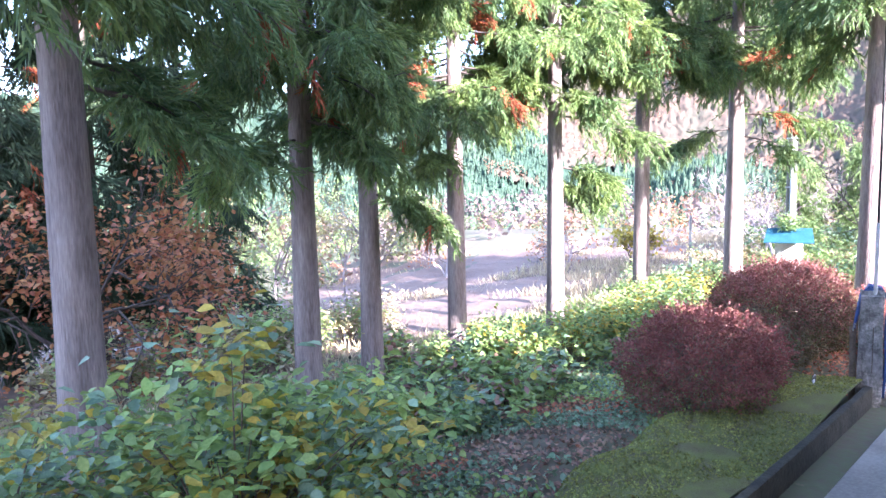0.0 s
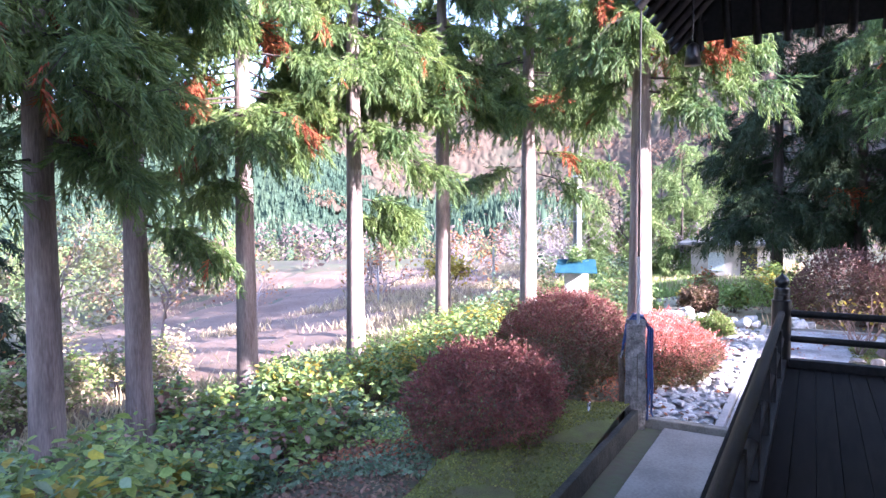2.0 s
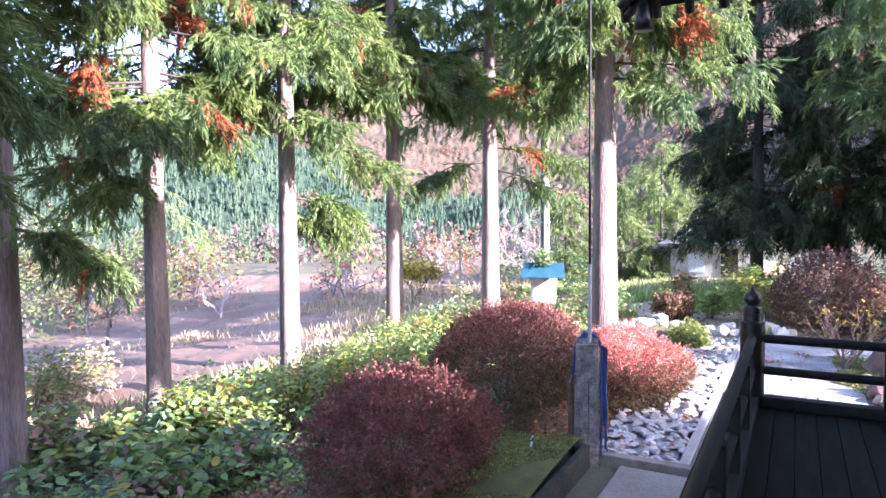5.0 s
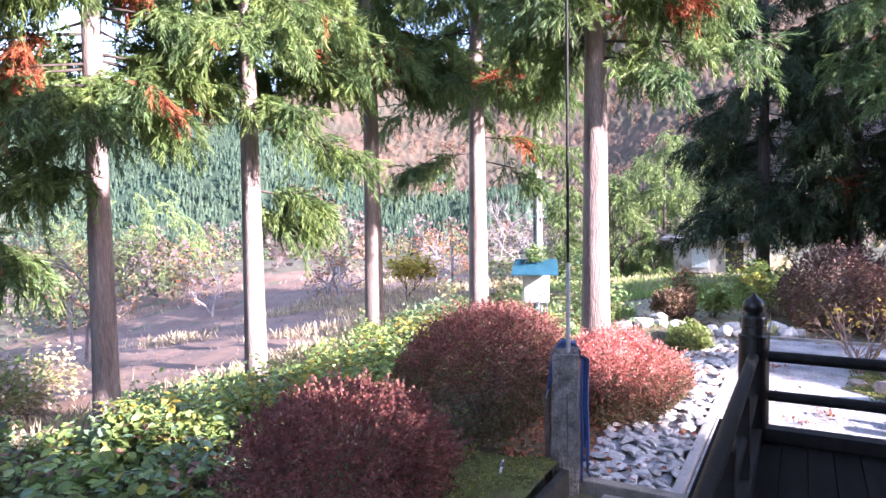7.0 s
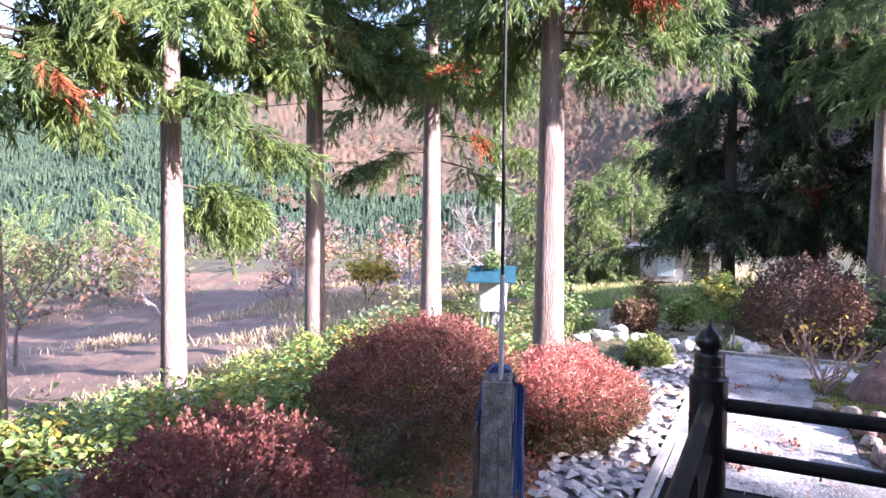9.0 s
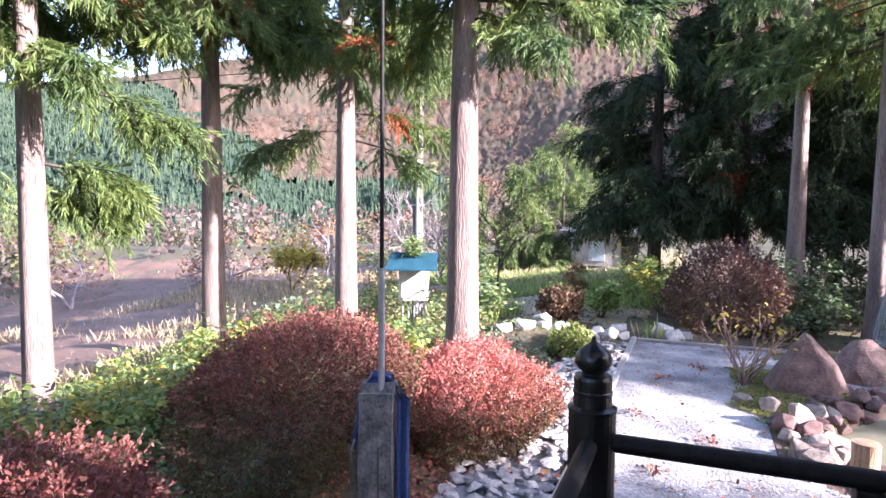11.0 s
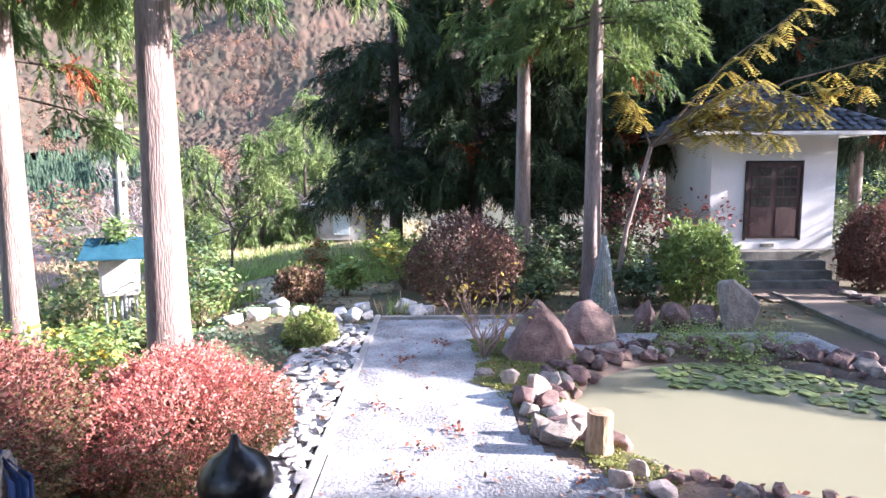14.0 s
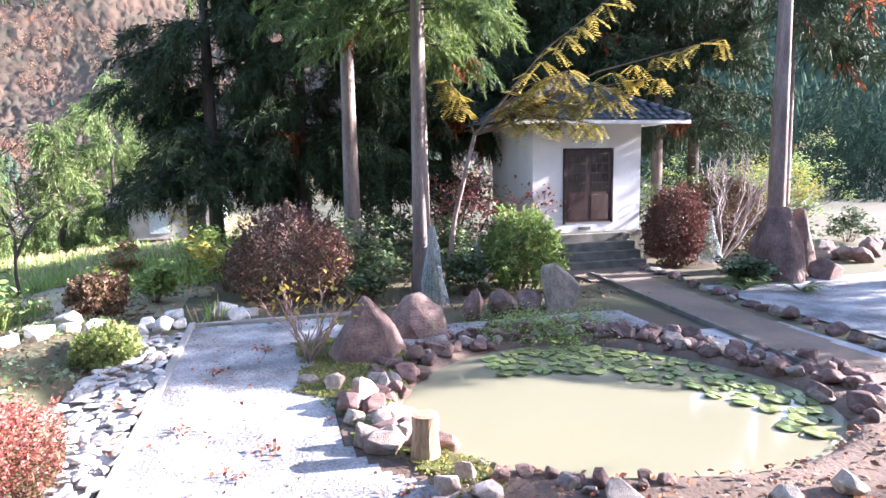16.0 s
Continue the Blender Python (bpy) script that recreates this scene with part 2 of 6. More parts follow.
def tubes(name, runs, material, sides=6, smooth=True):
    """One mesh of many tubes; runs: (points, radii)."""
    vs, fs = [], []
    for points, radii in runs:
        v, f = tube_arrays(points, radii, sides)
        o = len(vs)
        vs += v
        fs += [tuple(i + o for i in q) for q in f]
    return mesh_from(name, vs, fs, material, smooth)


def lathe(profile, sides=20):
    """A turned body round z; profile: (radius, z) from below."""
    bm = bmesh.new()
    rings = []
    for r, z in profile:
        rings.append([bm.verts.new((r * math.cos(2 * math.pi * k / sides), r * math.sin(2 * math.pi * k / sides), z)) for k in range(sides)])
    for a, b in zip(rings, rings[1:]):
        for k in range(sides):
            q = (k + 1) % sides
            bm.faces.new((a[k], a[q], b[q], b[k]))
    bm.faces.new(rings[0][::-1])
    bm.faces.new(rings[-1])
    return bm


def turns(n, tilt, g):
    """n random turns: about z at will, leaning by up to tilt."""
    a, b, c = g.uniform(0, 2 * np.pi, n), g.normal(0, tilt, n), g.normal(0, tilt, n)
    ca, sa, cb, sb, cc, sc = np.cos(a), np.sin(a), np.cos(b), np.sin(b), np.cos(c), np.sin(c)
    z = np.zeros(n)
    o = np.ones(n)
    rz = np.stack([np.stack([ca, -sa, z], 1), np.stack([sa, ca, z], 1), np.stack([z, z, o], 1)], 1)
    rx = np.stack([np.stack([o, z, z], 1), np.stack([z, cb, -sb], 1), np.stack([z, sb, cb], 1)], 1)
    ry = np.stack([np.stack([cc, z, sc], 1), np.stack([z, o, z], 1), np.stack([-sc, z, cc], 1)], 1)
    return rz @ rx @ ry


def scatter(name, template, places, rot, size, material):
    """One mesh of many copies of a small template."""
    tv, tf = np.asarray(template[0], float), np.asarray(template[1], int)
    n = len(places)
    size = np.broadcast_to(np.asarray(size, float), (n,))
    v = np.einsum("nij,kj->nki", rot, tv) * size[:, None, None] + np.asarray(places)[:, None, :]
    f = tf[None] + (np.arange(n) * len(tv))[:, None, None]
    return mesh_from(name, v.reshape(-1, 3), f.reshape(-1, tf.shape[1]), material)


LEAF = ([(0, -0.5, 0), (0.28, 0, 0.07), (0, 0.5, 0), (-0.28, 0, 0.07)], [(0, 1, 2, 3)])


def tuft_template(blades, droop, g, width=0.11, fan=1.0, long=(0.35, 0.6)):
    """A spray of narrow blades that fan out along x and hang at the tips."""
    vs, fs = [], []
    for i in range(blades):
        base = np.array([g.uniform(0, 0.5), g.normal(0, 0.05), g.normal(0, 0.04)])
        a = g.uniform(-fan, fan)
        e = g.normal(-droop, 0.3)
        d = np.array([math.cos(a) * math.cos(e), math.sin(a) * math.cos(e), math.sin(e)])
        s = np.cross(d, g.normal(size=3))
        s /= np.linalg.norm(s)
        ln = g.uniform(*long)
        k = len(vs)
        mid = base + d * ln * 0.5
        vs += [base, mid + s * width * 0.5, base + d * ln + np.array([0, 0, -0.22 * ln]), mid - s * width * 0.5]
        fs.append((k, k + 1, k + 2, k + 3))
    return vs, fs


def frond_template(g, steps=8):
    """A drooping spray: short leaflets in pairs along a hanging spine."""
    vs, fs = [], []
    for i in range(steps):
        u = (i + 0.5) / steps
        c = np.array([u * 0.85, g.normal(0, 0.03), 0.05 * u - 0.5 * u * u])
        for side in (-1, 1):
            d = np.array([0.75 + 0.5 * u, side * g.uniform(0.3, 0.9) * (1.1 - 0.6 * u), g.uniform(-1.1, 0.0)])
            d /= np.linalg.norm(d)
            n = np.cross(d, g.normal(size=3))
            n /= np.linalg.norm(n)
            ln, w = g.uniform(0.3, 0.55) * (1.1 - 0.4 * u), 0.034
            k = len(vs)
            vs += [c - n * w, c + n * w, c + d * ln + np.array([0, 0, -0.15 * ln])]
            fs.append((k, k + 1, k + 2))
    return vs, fs


TUFT = frond_template(rng)
FAN = frond_template(rng, 5)


def ell(n, g, radii, lump=0.12, shell=0.25, low=-0.6, seed=0.0):
    """n places in the outer shell of a lumpy rounded body, with their heights from -1 to 1."""
    d = g.normal(size=(n * 2, 3))
    d /= np.linalg.norm(d, axis=1)[:, None]
    d = d[d[:, 2] > low][:n]
    w = 1 + lump * (np.sin(d[:, 0] * 5 + seed) * np.sin(d[:, 1] * 6 + seed * 2) + 0.6 * np.sin(d[:, 2] * 9 + d[:, 0] * 7 + seed))
    r = w * (1 - shell * g.random(len(d)) ** 2)
    return d * r[:, None] * np.asarray(radii), d


def along(d, g, jitter=0.5):
    """Turns that point a leaf's y outward along d."""
    y = d + g.normal(0, jitter, d.shape)
    y /= np.linalg.norm(y, axis=1)[:, None]
    x = np.cross(y, g.normal(size=d.shape))
    x /= np.linalg.norm(x, axis=1)[:, None]
    return np.stack([x, y, np.cross(x, y)], 2)


def outward(d, g, jitter=0.4):
    """Turns that point a spray's x along d."""
    x = d + g.normal(0, jitter, d.shape)
    x /= np.linalg.norm(x, axis=1)[:, None]
    y = np.cross(np.array([0.0, 0, 1.0]) + g.normal(0, 0.3, d.shape), x)
    y /= np.linalg.norm(y, axis=1)[:, None]
    return np.stack([x, y, np.cross(x, y)], 2)


def rock_mesh(name, material, seed, points=16, peak=0.0):
    """An angular boulder: the hull of random points, its edges worn. peak: how far it narrows upward."""
    g = np.random.default_rng(int(seed * 10))
    d = g.normal(size=(points, 3))
    d /= np.linalg.norm(d, axis=1)[:, None]
    d *= g.uniform(0.82, 1.1, points)[:, None]
    if peak:
        rows = [(a + g.uniform(-0.3, 0.3), g.uniform(0.95, 1.2), -0.9) for a in np.linspace(0, 5.4, 7)]
        rows += [(a + g.uniform(-0.4, 0.4), g.uniform(0.72, 0.95) * (1.25 - 0.45 * peak), g.uniform(-0.1, 0.25)) for a in np.linspace(0.4, 5.8, 6)]
        rows += [(a, g.uniform(0.15, 0.5) * (1.3 - peak), h) for a, h in ((0.3, 1.0), (2.2, 0.86), (3.5, 0.95), (5.2, 0.8))]
        d = np.array([(math.cos(a) * r, math.sin(a) * r, h) for a, r, h in rows])
    bm = bmesh.new()
    for p in d:
        bm.verts.new(p)
    r = bmesh.ops.convex_hull(bm, input=bm.verts[:])
    bmesh.ops.delete(bm, geom=[v for v in bm.verts if not v.link_faces], context="VERTS")
    bmesh.ops.dissolve_limit(bm, angle_limit=radians(14), verts=bm.verts[:], edges=bm.edges[:])
    bmesh.ops.bevel(bm, geom=bm.edges[:], offset=0.045 if peak else 0.07, segments=1, affect="EDGES", profile=0.6)
    for v in bm.verts:
        v.co += Vector(noise.noise_vector(v.co * 2.2 + Vector((seed, 0, 0)))) * 0.05
    bmesh.ops.triangulate(bm, faces=bm.faces[:])
    me = bpy.data.meshes.new(name)
    bm.to_mesh(me)
    bm.free()
    me.materials.append(material)
    return me


# ---- ground and hills ----
G = -1.6
AZ_EL = ((-180, 7), (-70, 10), (-45, 13), (-15, 16), (12, 17.5), (28, 13.5), (42, 10.5), (53, 9), (64, 7.6), (90, 7), (180, 7))


def smooth(t):
    t = np.clip(t, 0, 1)
    return t * t * (3 - 2 * t)


def pond_r(a):
    """The pond's edge, as a share of its mean radii, by angle."""
    return 1 + 0.06 * np.sin(2 * a + 0.6) + 0.05 * np.sin(3 * a + 2.0)


POND = (15.25, -4.75, 2.35, 2.75)


def pond_d(x, y):
    dx, dy = (x - POND[0]) / POND[2], (y - POND[1]) / POND[3]
    return np.hypot(dx, dy) / pond_r(np.arctan2(dy, dx))


def height(x, y):
    x, y = np.asarray(x, float), np.asarray(y, float)
    z = np.full(np.broadcast(x, y).shape, G - 0.03)
    left = smooth((y - 3.2) / 6.5)
    z = z + left * -0.75 + 0.10 * np.sin(x * 0.9 + y * 0.5) * np.sin(y * 0.8 - x * 0.3) * smooth((y - 2.6) / 2)
    z = z + 0.3 * smooth((y - 2.2) / 1.0) * (1 - smooth((y - 3.6) / 2)) * smooth((x - 10.3) / 1.5) * (1 - smooth((x - 20) / 3))
    z = z - 0.35 * smooth((x - 24) / 20) * smooth((y + 6) / 6)
    z = z - 0.75 * (1 - smooth((pond_d(x, y) - 0.82) / 0.25))
    z = z - 0.13 * np.clip(y - 11, 0, 34) * smooth((48 - x) / 26)
    r = np.hypot(x - 7, y)
    az = np.degrees(np.arctan2(y, x - 7))
    el = np.interp(az, [a for a, _ in AZ_EL], [e for _, e in AZ_EL])
    start = np.interp(az, [-180, -50, -25, 0, 15, 30, 60, 90, 180], [50, 60, 100, 220, 270, 285, 270, 150, 50])
    rise = np.tan(np.radians(el)) * 900 * smooth((r - start) / (900 - start)) ** 0.75
    valley = -9 * smooth((r - 58) / 100) * smooth((az + 2) / 25) * smooth((95 - az) / 25)
    lumps = 12 * np.sin(x * 0.013 + 1) * np.sin(y * 0.017) + 6 * np.sin(x * 0.035 + y * 0.024)
    spur = 26 * np.exp(-((az - 46) / 10) ** 2 - ((r - 330) / 80) ** 2) + 20 * np.exp(-((az - 22) / 8) ** 2 - ((r - 270) / 60) ** 2)
    return z + rise + valley + (lumps * smooth((r - start - 20) / 120)) + spur


def axis_steps(lo, near0, near1, hi, step):
    near = list(np.arange(near0, near1, step))
    out, d, v = [], step, near1
    while v < hi:
        out.append(v)
        d *= 1.13
        v += d
    back, d, v = [], step, near0
    while v > lo:
        d *= 1.13
        v -= d
        back.append(v)
    return np.array(back[::-1] + near + out)


gx, gy = axis_steps(-700, -2, 27, 1100, 0.25), axis_steps(-800, -12, 14, 1100, 0.25)
gX, gY = np.meshgrid(gx, gy, indexing="ij")
gR, gA = np.hypot(gX - 7, gY), np.degrees(np.arctan2(gY, gX - 7))
wood_floor = 9 * smooth((gR - np.interp(gA, [-60, -30, 0, 20, 50, 90], [85, 100, 185, 215, 205, 130]) - 4) / 30) * smooth((gA + 31) / 3) * smooth((67 - gA) / 3)
gv = np.stack([gX, gY, height(gX, gY) - wood_floor], 2).reshape(-1, 3)
nx, ny = len(gx), len(gy)
gi = np.arange((nx - 1) * (ny - 1))
gi = gi // (ny - 1) * ny + gi % (ny - 1)
gf = np.stack([gi, gi + ny, gi + ny + 1, gi + 1], 1)
ground = new("ground", mesh_from("ground", gv, gf, M_EARTH, True))
tagged(ground, "dark earth with moss, grass and fallen leaves rising to far hills", "ground", kind="structure")


def sheet(name, outline, z, material, label, category, lift=0.0, rag=0.0, cell=0.4, wave=0.0):
    """A flat or gently waving sheet that fills an outline, with a short skirt."""
    bm = bmesh.new()
    vs = [bm.verts.new((x, y, z)) for x, y in outline]
    f = bm.faces.new(vs)
    r = bmesh.ops.extrude_face_region(bm, geom=[f])
    for v in r["geom"]:
        if isinstance(v, bmesh.types.BMVert):
            v.co.z -= lift
    bmesh.ops.recalc_face_normals(bm, faces=bm.faces)
    ob = part(name, bm, material)
    return tagged(ob, label, category, kind="structure")


def ground_sheet(name, test, x0, x1, y0, y1, cell, up, material, label, category, furrow=0.0):
    """A sheet that follows the ground a little above it, wherever test says so."""
    xs, ys = np.arange(x0, x1 + cell, cell), np.arange(y0, y1 + cell, cell)
    X, Y = np.meshgrid(xs, ys, indexing="ij")
    Z = height(X, Y) + up + furrow * (np.sin((Y * 0.9 - X * 0.35) * 4.2) + 0.5 * np.sin(X * 2.3 + Y * 1.1))
    keep = test(X, Y)
    n = len(ys)
    i, j = np.meshgrid(np.arange(len(xs) - 1), np.arange(n - 1), indexing="ij")
    k = (keep[:-1, :-1] & keep[1:, :-1] & keep[1:, 1:] & keep[:-1, 1:]).ravel()
    a = (i * n + j).ravel()[k]
    me = mesh_from(name, np.stack([X, Y, Z], 2).reshape(-1, 3), np.stack([a, a + n, a + n + 1, a + 1], 1), material, True)
    return tagged(new(name, me), label, category, kind="structure")


ragged = lambda x, y: 0.5 * np.sin(x * 1.7 + 0.6 * y) + 0.3 * np.sin(x * 4.1) + 0.25 * np.sin(y * 3.3)
ground_sheet("field", lambda x, y: (y > 11.2 + 0.09 * x + ragged(x, y)) & (y < 46 + ragged(x, y)) & (x > -10) & (x < 54 - 0.3 * y + ragged(x, y)) | (x > 30 + ragged(x, y)) & (y > 6) & (y < 30) & (x < 54), -12, 60, 4, 50, 0.37, 0.06, M_FIELD, "bare brown ploughed field with dry stubble", "field", 0.022)
gravel = ground_sheet("gravel_yard", lambda x, y: (y < 1.06 + 0.012 * (x - 10.6)) & (x > 6) & (x < 20.7) & (y > -2.0 + 0.25 * np.sin(x * 1.3)) & (pond_d(x, y) > 1.3) | (x > 17.2) & (x < 20.7) & (y > -7.5) & (y <= -2) & (pond_d(x, y) > 1.35) & (x < 19.4), 5.8, 21, -12.2, 1.5, 0.1, 0.03, M_GRAVEL, "pale grey gravel with scattered fallen leaves", "gravel")
ground_sheet("gravel_border", lambda x, y: (y > -9.7) & (y < -7.6) & (pond_d(x, y) > 1.25) & (x > 11) & (x < 17.5) | (x > 15.5) & (x < 21) & (y < -10.4) & (y > -17), 9, 22, -17, -7, 0.1, 0.03, M_GRAVEL, "strips of grey gravel beside the brown path", "gravel")
ground_sheet("garden_path", lambda x, y: (np.abs(y + 9.15 + 0.0 * x - 0.10 * (19 - x)) < 0.65) & (x > 6) & (x < 24) | (x > 22.3) & (x < 24.3) & (y > -11.5) & (y < -8.4), 6, 24.5, -12, -7, 0.1, 0.045, M_PATH, "bare brown earth path leading to the small hut", "path")
ground_sheet("moss_patch", lambda x, y: (y > -2.6) & (y < -0.85 - 0.36 * np.maximum(0, 16.4 - x) + 0.14 * np.sin(x * 3.1) + 0.1 * np.sin(x * 7)) & (x > 13.3) & (x < 19) & (pond_d(x, y) > 1.02), 13, 19.2, -3.2, -0.4, 0.07, 0.05, M_MOSS, "yellow-green moss between the pond rocks", "moss")

ground_sheet("meadow", lambda x, y: (x > 21.6 + 0.5 * ragged(x, y)) & (x < 62) & (y > 0.9 + 0.4 * ragged(x, y)) & (y < 5.4 + 0.15 * x + ragged(x, y)), 20.5, 62, 0, 16, 0.5, 0.02, M_MEADOW, "rough meadow of green and dry grass", "meadow")
ground_sheet("pond_bank", lambda x, y: (pond_d(x, y) > 0.9) & ((pond_d(x, y) < 1.55 + 0.12 * np.sin(3 * x + y)) & (y < -1.2) | (x < 13.0) & (y < -1.5) & (y > -8.6)) & (x > 9.6), 9.5, 20, -9.5, -0.9, 0.12, 0.016, M_SOIL, "bare reddish soil bank round the pond", "soil")

edging = boxed(0, -0.05, -0.12, 13.4, 0.05, 0.07, bevel=0.012)
bmesh.ops.transform(edging, matrix=Matrix.Translation((23.4, -8.91, G)) @ Matrix.Rotation(math.pi - math.atan(0.10), 4, "Z"), verts=edging.verts)
tagged(part("kerb", edging, M_CONC_DARK), "weathered stone edging along the brown path", "kerb", kind="structure")

# pond water
pa = np.linspace(0, 2 * np.pi, 72, endpoint=False)
sheet("pond_water", [(POND[0] + POND[2] * pond_r(a) * 1.05 * math.cos(a), POND[1] + POND[3] * pond_r(a) * 1.05 * math.sin(a)) for a in pa], G - 0.12, M_WATER, "still muddy yellow-green pond water", "water", lift=0.01)

# concrete edging, walk and gutter
tagged(part("kerb", boxed(10.6, 1.02, G - 0.2, 21.0, 1.14, G + 0.05, bevel=0.015), M_CONC), "pale concrete edging beside the gravel", "kerb", kind="structure").rotation_euler.z = 0.0
tagged(part("kerb", boxed(20.85, -2.2, G - 0.2, 20.97, 1.0, G + 0.04, bevel=0.015), M_CONC), "pale concrete edging at the end of the gravel", "kerb", kind="structure")
tagged(part("kerb", boxed(10.45, 0.2, G - 0.3, 10.6, 2.35, G + 0.12, bevel=0.02), M_CONC_DARK), "weathered concrete edging across the walk", "kerb", kind="structure")
tagged(part("pavement", boxed(-8, -3, G - 0.3, 10.44, 1.78, G + 0.02, bevel=0.01), M_CONC_WALK), "smooth grey concrete walk under the veranda", "pavement", kind="structure")
tagged(part("gutter", boxed(-8, 1.79, G - 0.4, 10.44, 2.12, G - 0.2), M_SHADEWALL), "narrow open gutter with fallen leaves", "gutter", kind="structure")
tagged(part("gutter_wall", boxed(-8, 2.13, G - 0.4, 10.44, 2.22, G + 0.26, bevel=0.015), M_SHADEWALL), "mossy weathered concrete gutter wall, darkened for shade", "gutter", kind="structure")


def moss_bed():
    xs, ys = np.arange(-4, 10.5, 0.12), np.linspace(2.24, 4.0, 16)
    X, Y = np.meshgrid(xs, ys, indexing="ij")
    t = (Y - 2.24) / 1.76
    edge = 0.62 + 0.1 * np.sin(X * 1.3) + 0.05 * np.sin(X * 3.7)
    Z = G + 0.27 + 0.08 * np.sin(X * 1.1) * np.sin(Y * 2.2) + 0.05 * np.sin(X * 4 + Y * 5) * t - 0.5 * smooth((t - edge) / 0.35)
    n = len(ys)
    i, j = np.meshgrid(np.arange(len(xs) - 1), np.arange(n - 1), indexing="ij")
    a = (i * n + j).ravel()
    return mesh_from("moss_bed", np.stack([X, Y, Z], 2).reshape(-1, 3), np.stack([a, a + n, a + n + 1, a + 1], 1), M_MOSS, True)


tagged(new("moss_bed", moss_bed()), "mounded bed of yellow-green moss beside the gutter", "moss", kind="structure")

# ---- veranda ----
POST = (8.49, 0.2)
deck = tagged(part("deck_frame", boxed(-8, -4, -0.30, 8.75, 0.42, -0.13), M_WOOD_DARK), "dark timber veranda frame", "veranda", kind="structure")
for i in range(31):
    y1 = 0.45 - i * 0.145
    part("board", boxed(-8, y1 - 0.141, -0.13, 8.82, y1, -0.08, bevel=0.004), M_DECK, deck)
for i in range(10):
    x = 8.5 - i * 1.8
    tagged(part("veranda_post", boxed(x - 0.08, 0.1, G, x + 0.08, 0.26, -0.30, bevel=0.01), M_WOOD_DARK), "dark square post carrying the veranda", "post", group="veranda posts")

rail = thing("railing", (0, 0, 0), "black-painted wooden veranda railing with an onion-capped corner post", "railing")
newel = part("corner_post", lathe([(0.097, -0.08), (0.097, 0.62), (0.1, 0.625), (0.1, 0.635), (0.08, 0.645), (0.078, 0.69), (0.081, 0.695), (0.081, 0.705), (0.078, 0.71), (0.078, 0.755), (0.072, 0.77)], 28), M_IRON, rail, smooth=False)
newel.location = (*POST, 0)
cap = part("onion_cap", lathe([(0.05, 0.765), (0.044, 0.778), (0.05, 0.788), (0.065, 0.80), (0.074, 0.82), (0.075, 0.84), (0.068, 0.862), (0.05, 0.882), (0.028, 0.896), (0.014, 0.908), (0.006, 0.93)], 32), M_IRON, newel, "black metal onion-shaped post cap", smooth=True)


RAIL_TOP, RAIL_MID = 0.495, 0.225


def rail_run(a, b):
    """Three rails between two points, with struts."""
    a, b = Vector(a), Vector(b)
    d = (b - a).normalized()
    for z, r in ((RAIL_TOP, 0.038), (RAIL_MID, 0.036)):
        t = part("rail", tubes("rail", [([a + Vector((0, 0, z)), b + Vector((0, 0, z))], [r, r])], M_WOOD_DARK, 10), M_WOOD_DARK, rail)
    bm = bmesh.new()
    side = Vector((-d.y, d.x, 0))
    ln = (b - a).length
    ang = math.atan2(d.y, d.x)
    box(bm, 0, -0.06, -0.08, ln, 0.06, 0.01, bevel=0.008)
    bmesh.ops.transform(bm, matrix=Matrix.Translation(a) @ Matrix.Rotation(ang, 4, "Z"), verts=bm.verts)
    part("bottom_rail", bm, M_WOOD_DARK, rail)
    for i in range(1, int(ln / 0.9) + 1):
        p = a + d * (i * 0.9)
        part("strut", boxed(p.x - 0.045, p.y - 0.045, 0.01, p.x + 0.045, p.y + 0.045, RAIL_TOP - 0.03, bevel=0.006), M_WOOD_DARK, rail)


rail_run((8.41, 0.2, 0), (-6, 0.2, 0))
rail_run((8.49, 0.12, 0), (8.49, -3.9, 0))

# temple: wall and eaves
tagged(part("wall_temple", boxed(-8, -4.2, -0.05, 6.2, -3.9, 7.2), M_WOOD_DARK), "dark timber temple wall behind the veranda", "wall", kind="structure")
# out of view; run far back so that it shades the clipped bushes
tagged(part("wall_temple_end", boxed(6.2, -17, G, 6.4, -3.9, 6.5), M_WOOD_DARK), "dark timber temple wall", "wall", kind="structure")
# unseen wall stepped up to the roof, added to stop sun reaching the walk
sun_block = bmesh.new()
for i in range(8):
    x = 6.4 + 0.4 * i
    box(sun_block, x, -16.2, G, x + 0.4, -16.0, 3.6 + (9.85 - x - 0.4) * 1.3)
tagged(part("wall_sun_block", sun_block, M_WOOD_DARK), "added unseen stepped wall blocking sun under the temple roof", "wall", kind="structure")
E0 = (9.85, 1.52, 3.84)


def temple_roof():
    bm = bmesh.new()
    x1, y1, z = E0
    a = [bm.verts.new(v) for v in ((-9, y1, z - 0.12), (x1, y1, z), (x1, -19, z - 0.12), (-9, -7.5, z + 9.6), (3.9, -7.5, z + 9.6), (3.9, -12, z + 9.6))]
    bm.faces.new((a[0], a[1], a[4], a[3]))
    bm.faces.new((a[1], a[2], a[5], a[4]))
    r = bmesh.ops.extrude_face_region(bm, geom=bm.faces[:])
    for v in r["geom"]:
        if isinstance(v, bmesh.types.BMVert):
            v.co.z += 0.16
    bmesh.ops.recalc_face_normals(bm, faces=bm.faces)
    return bm


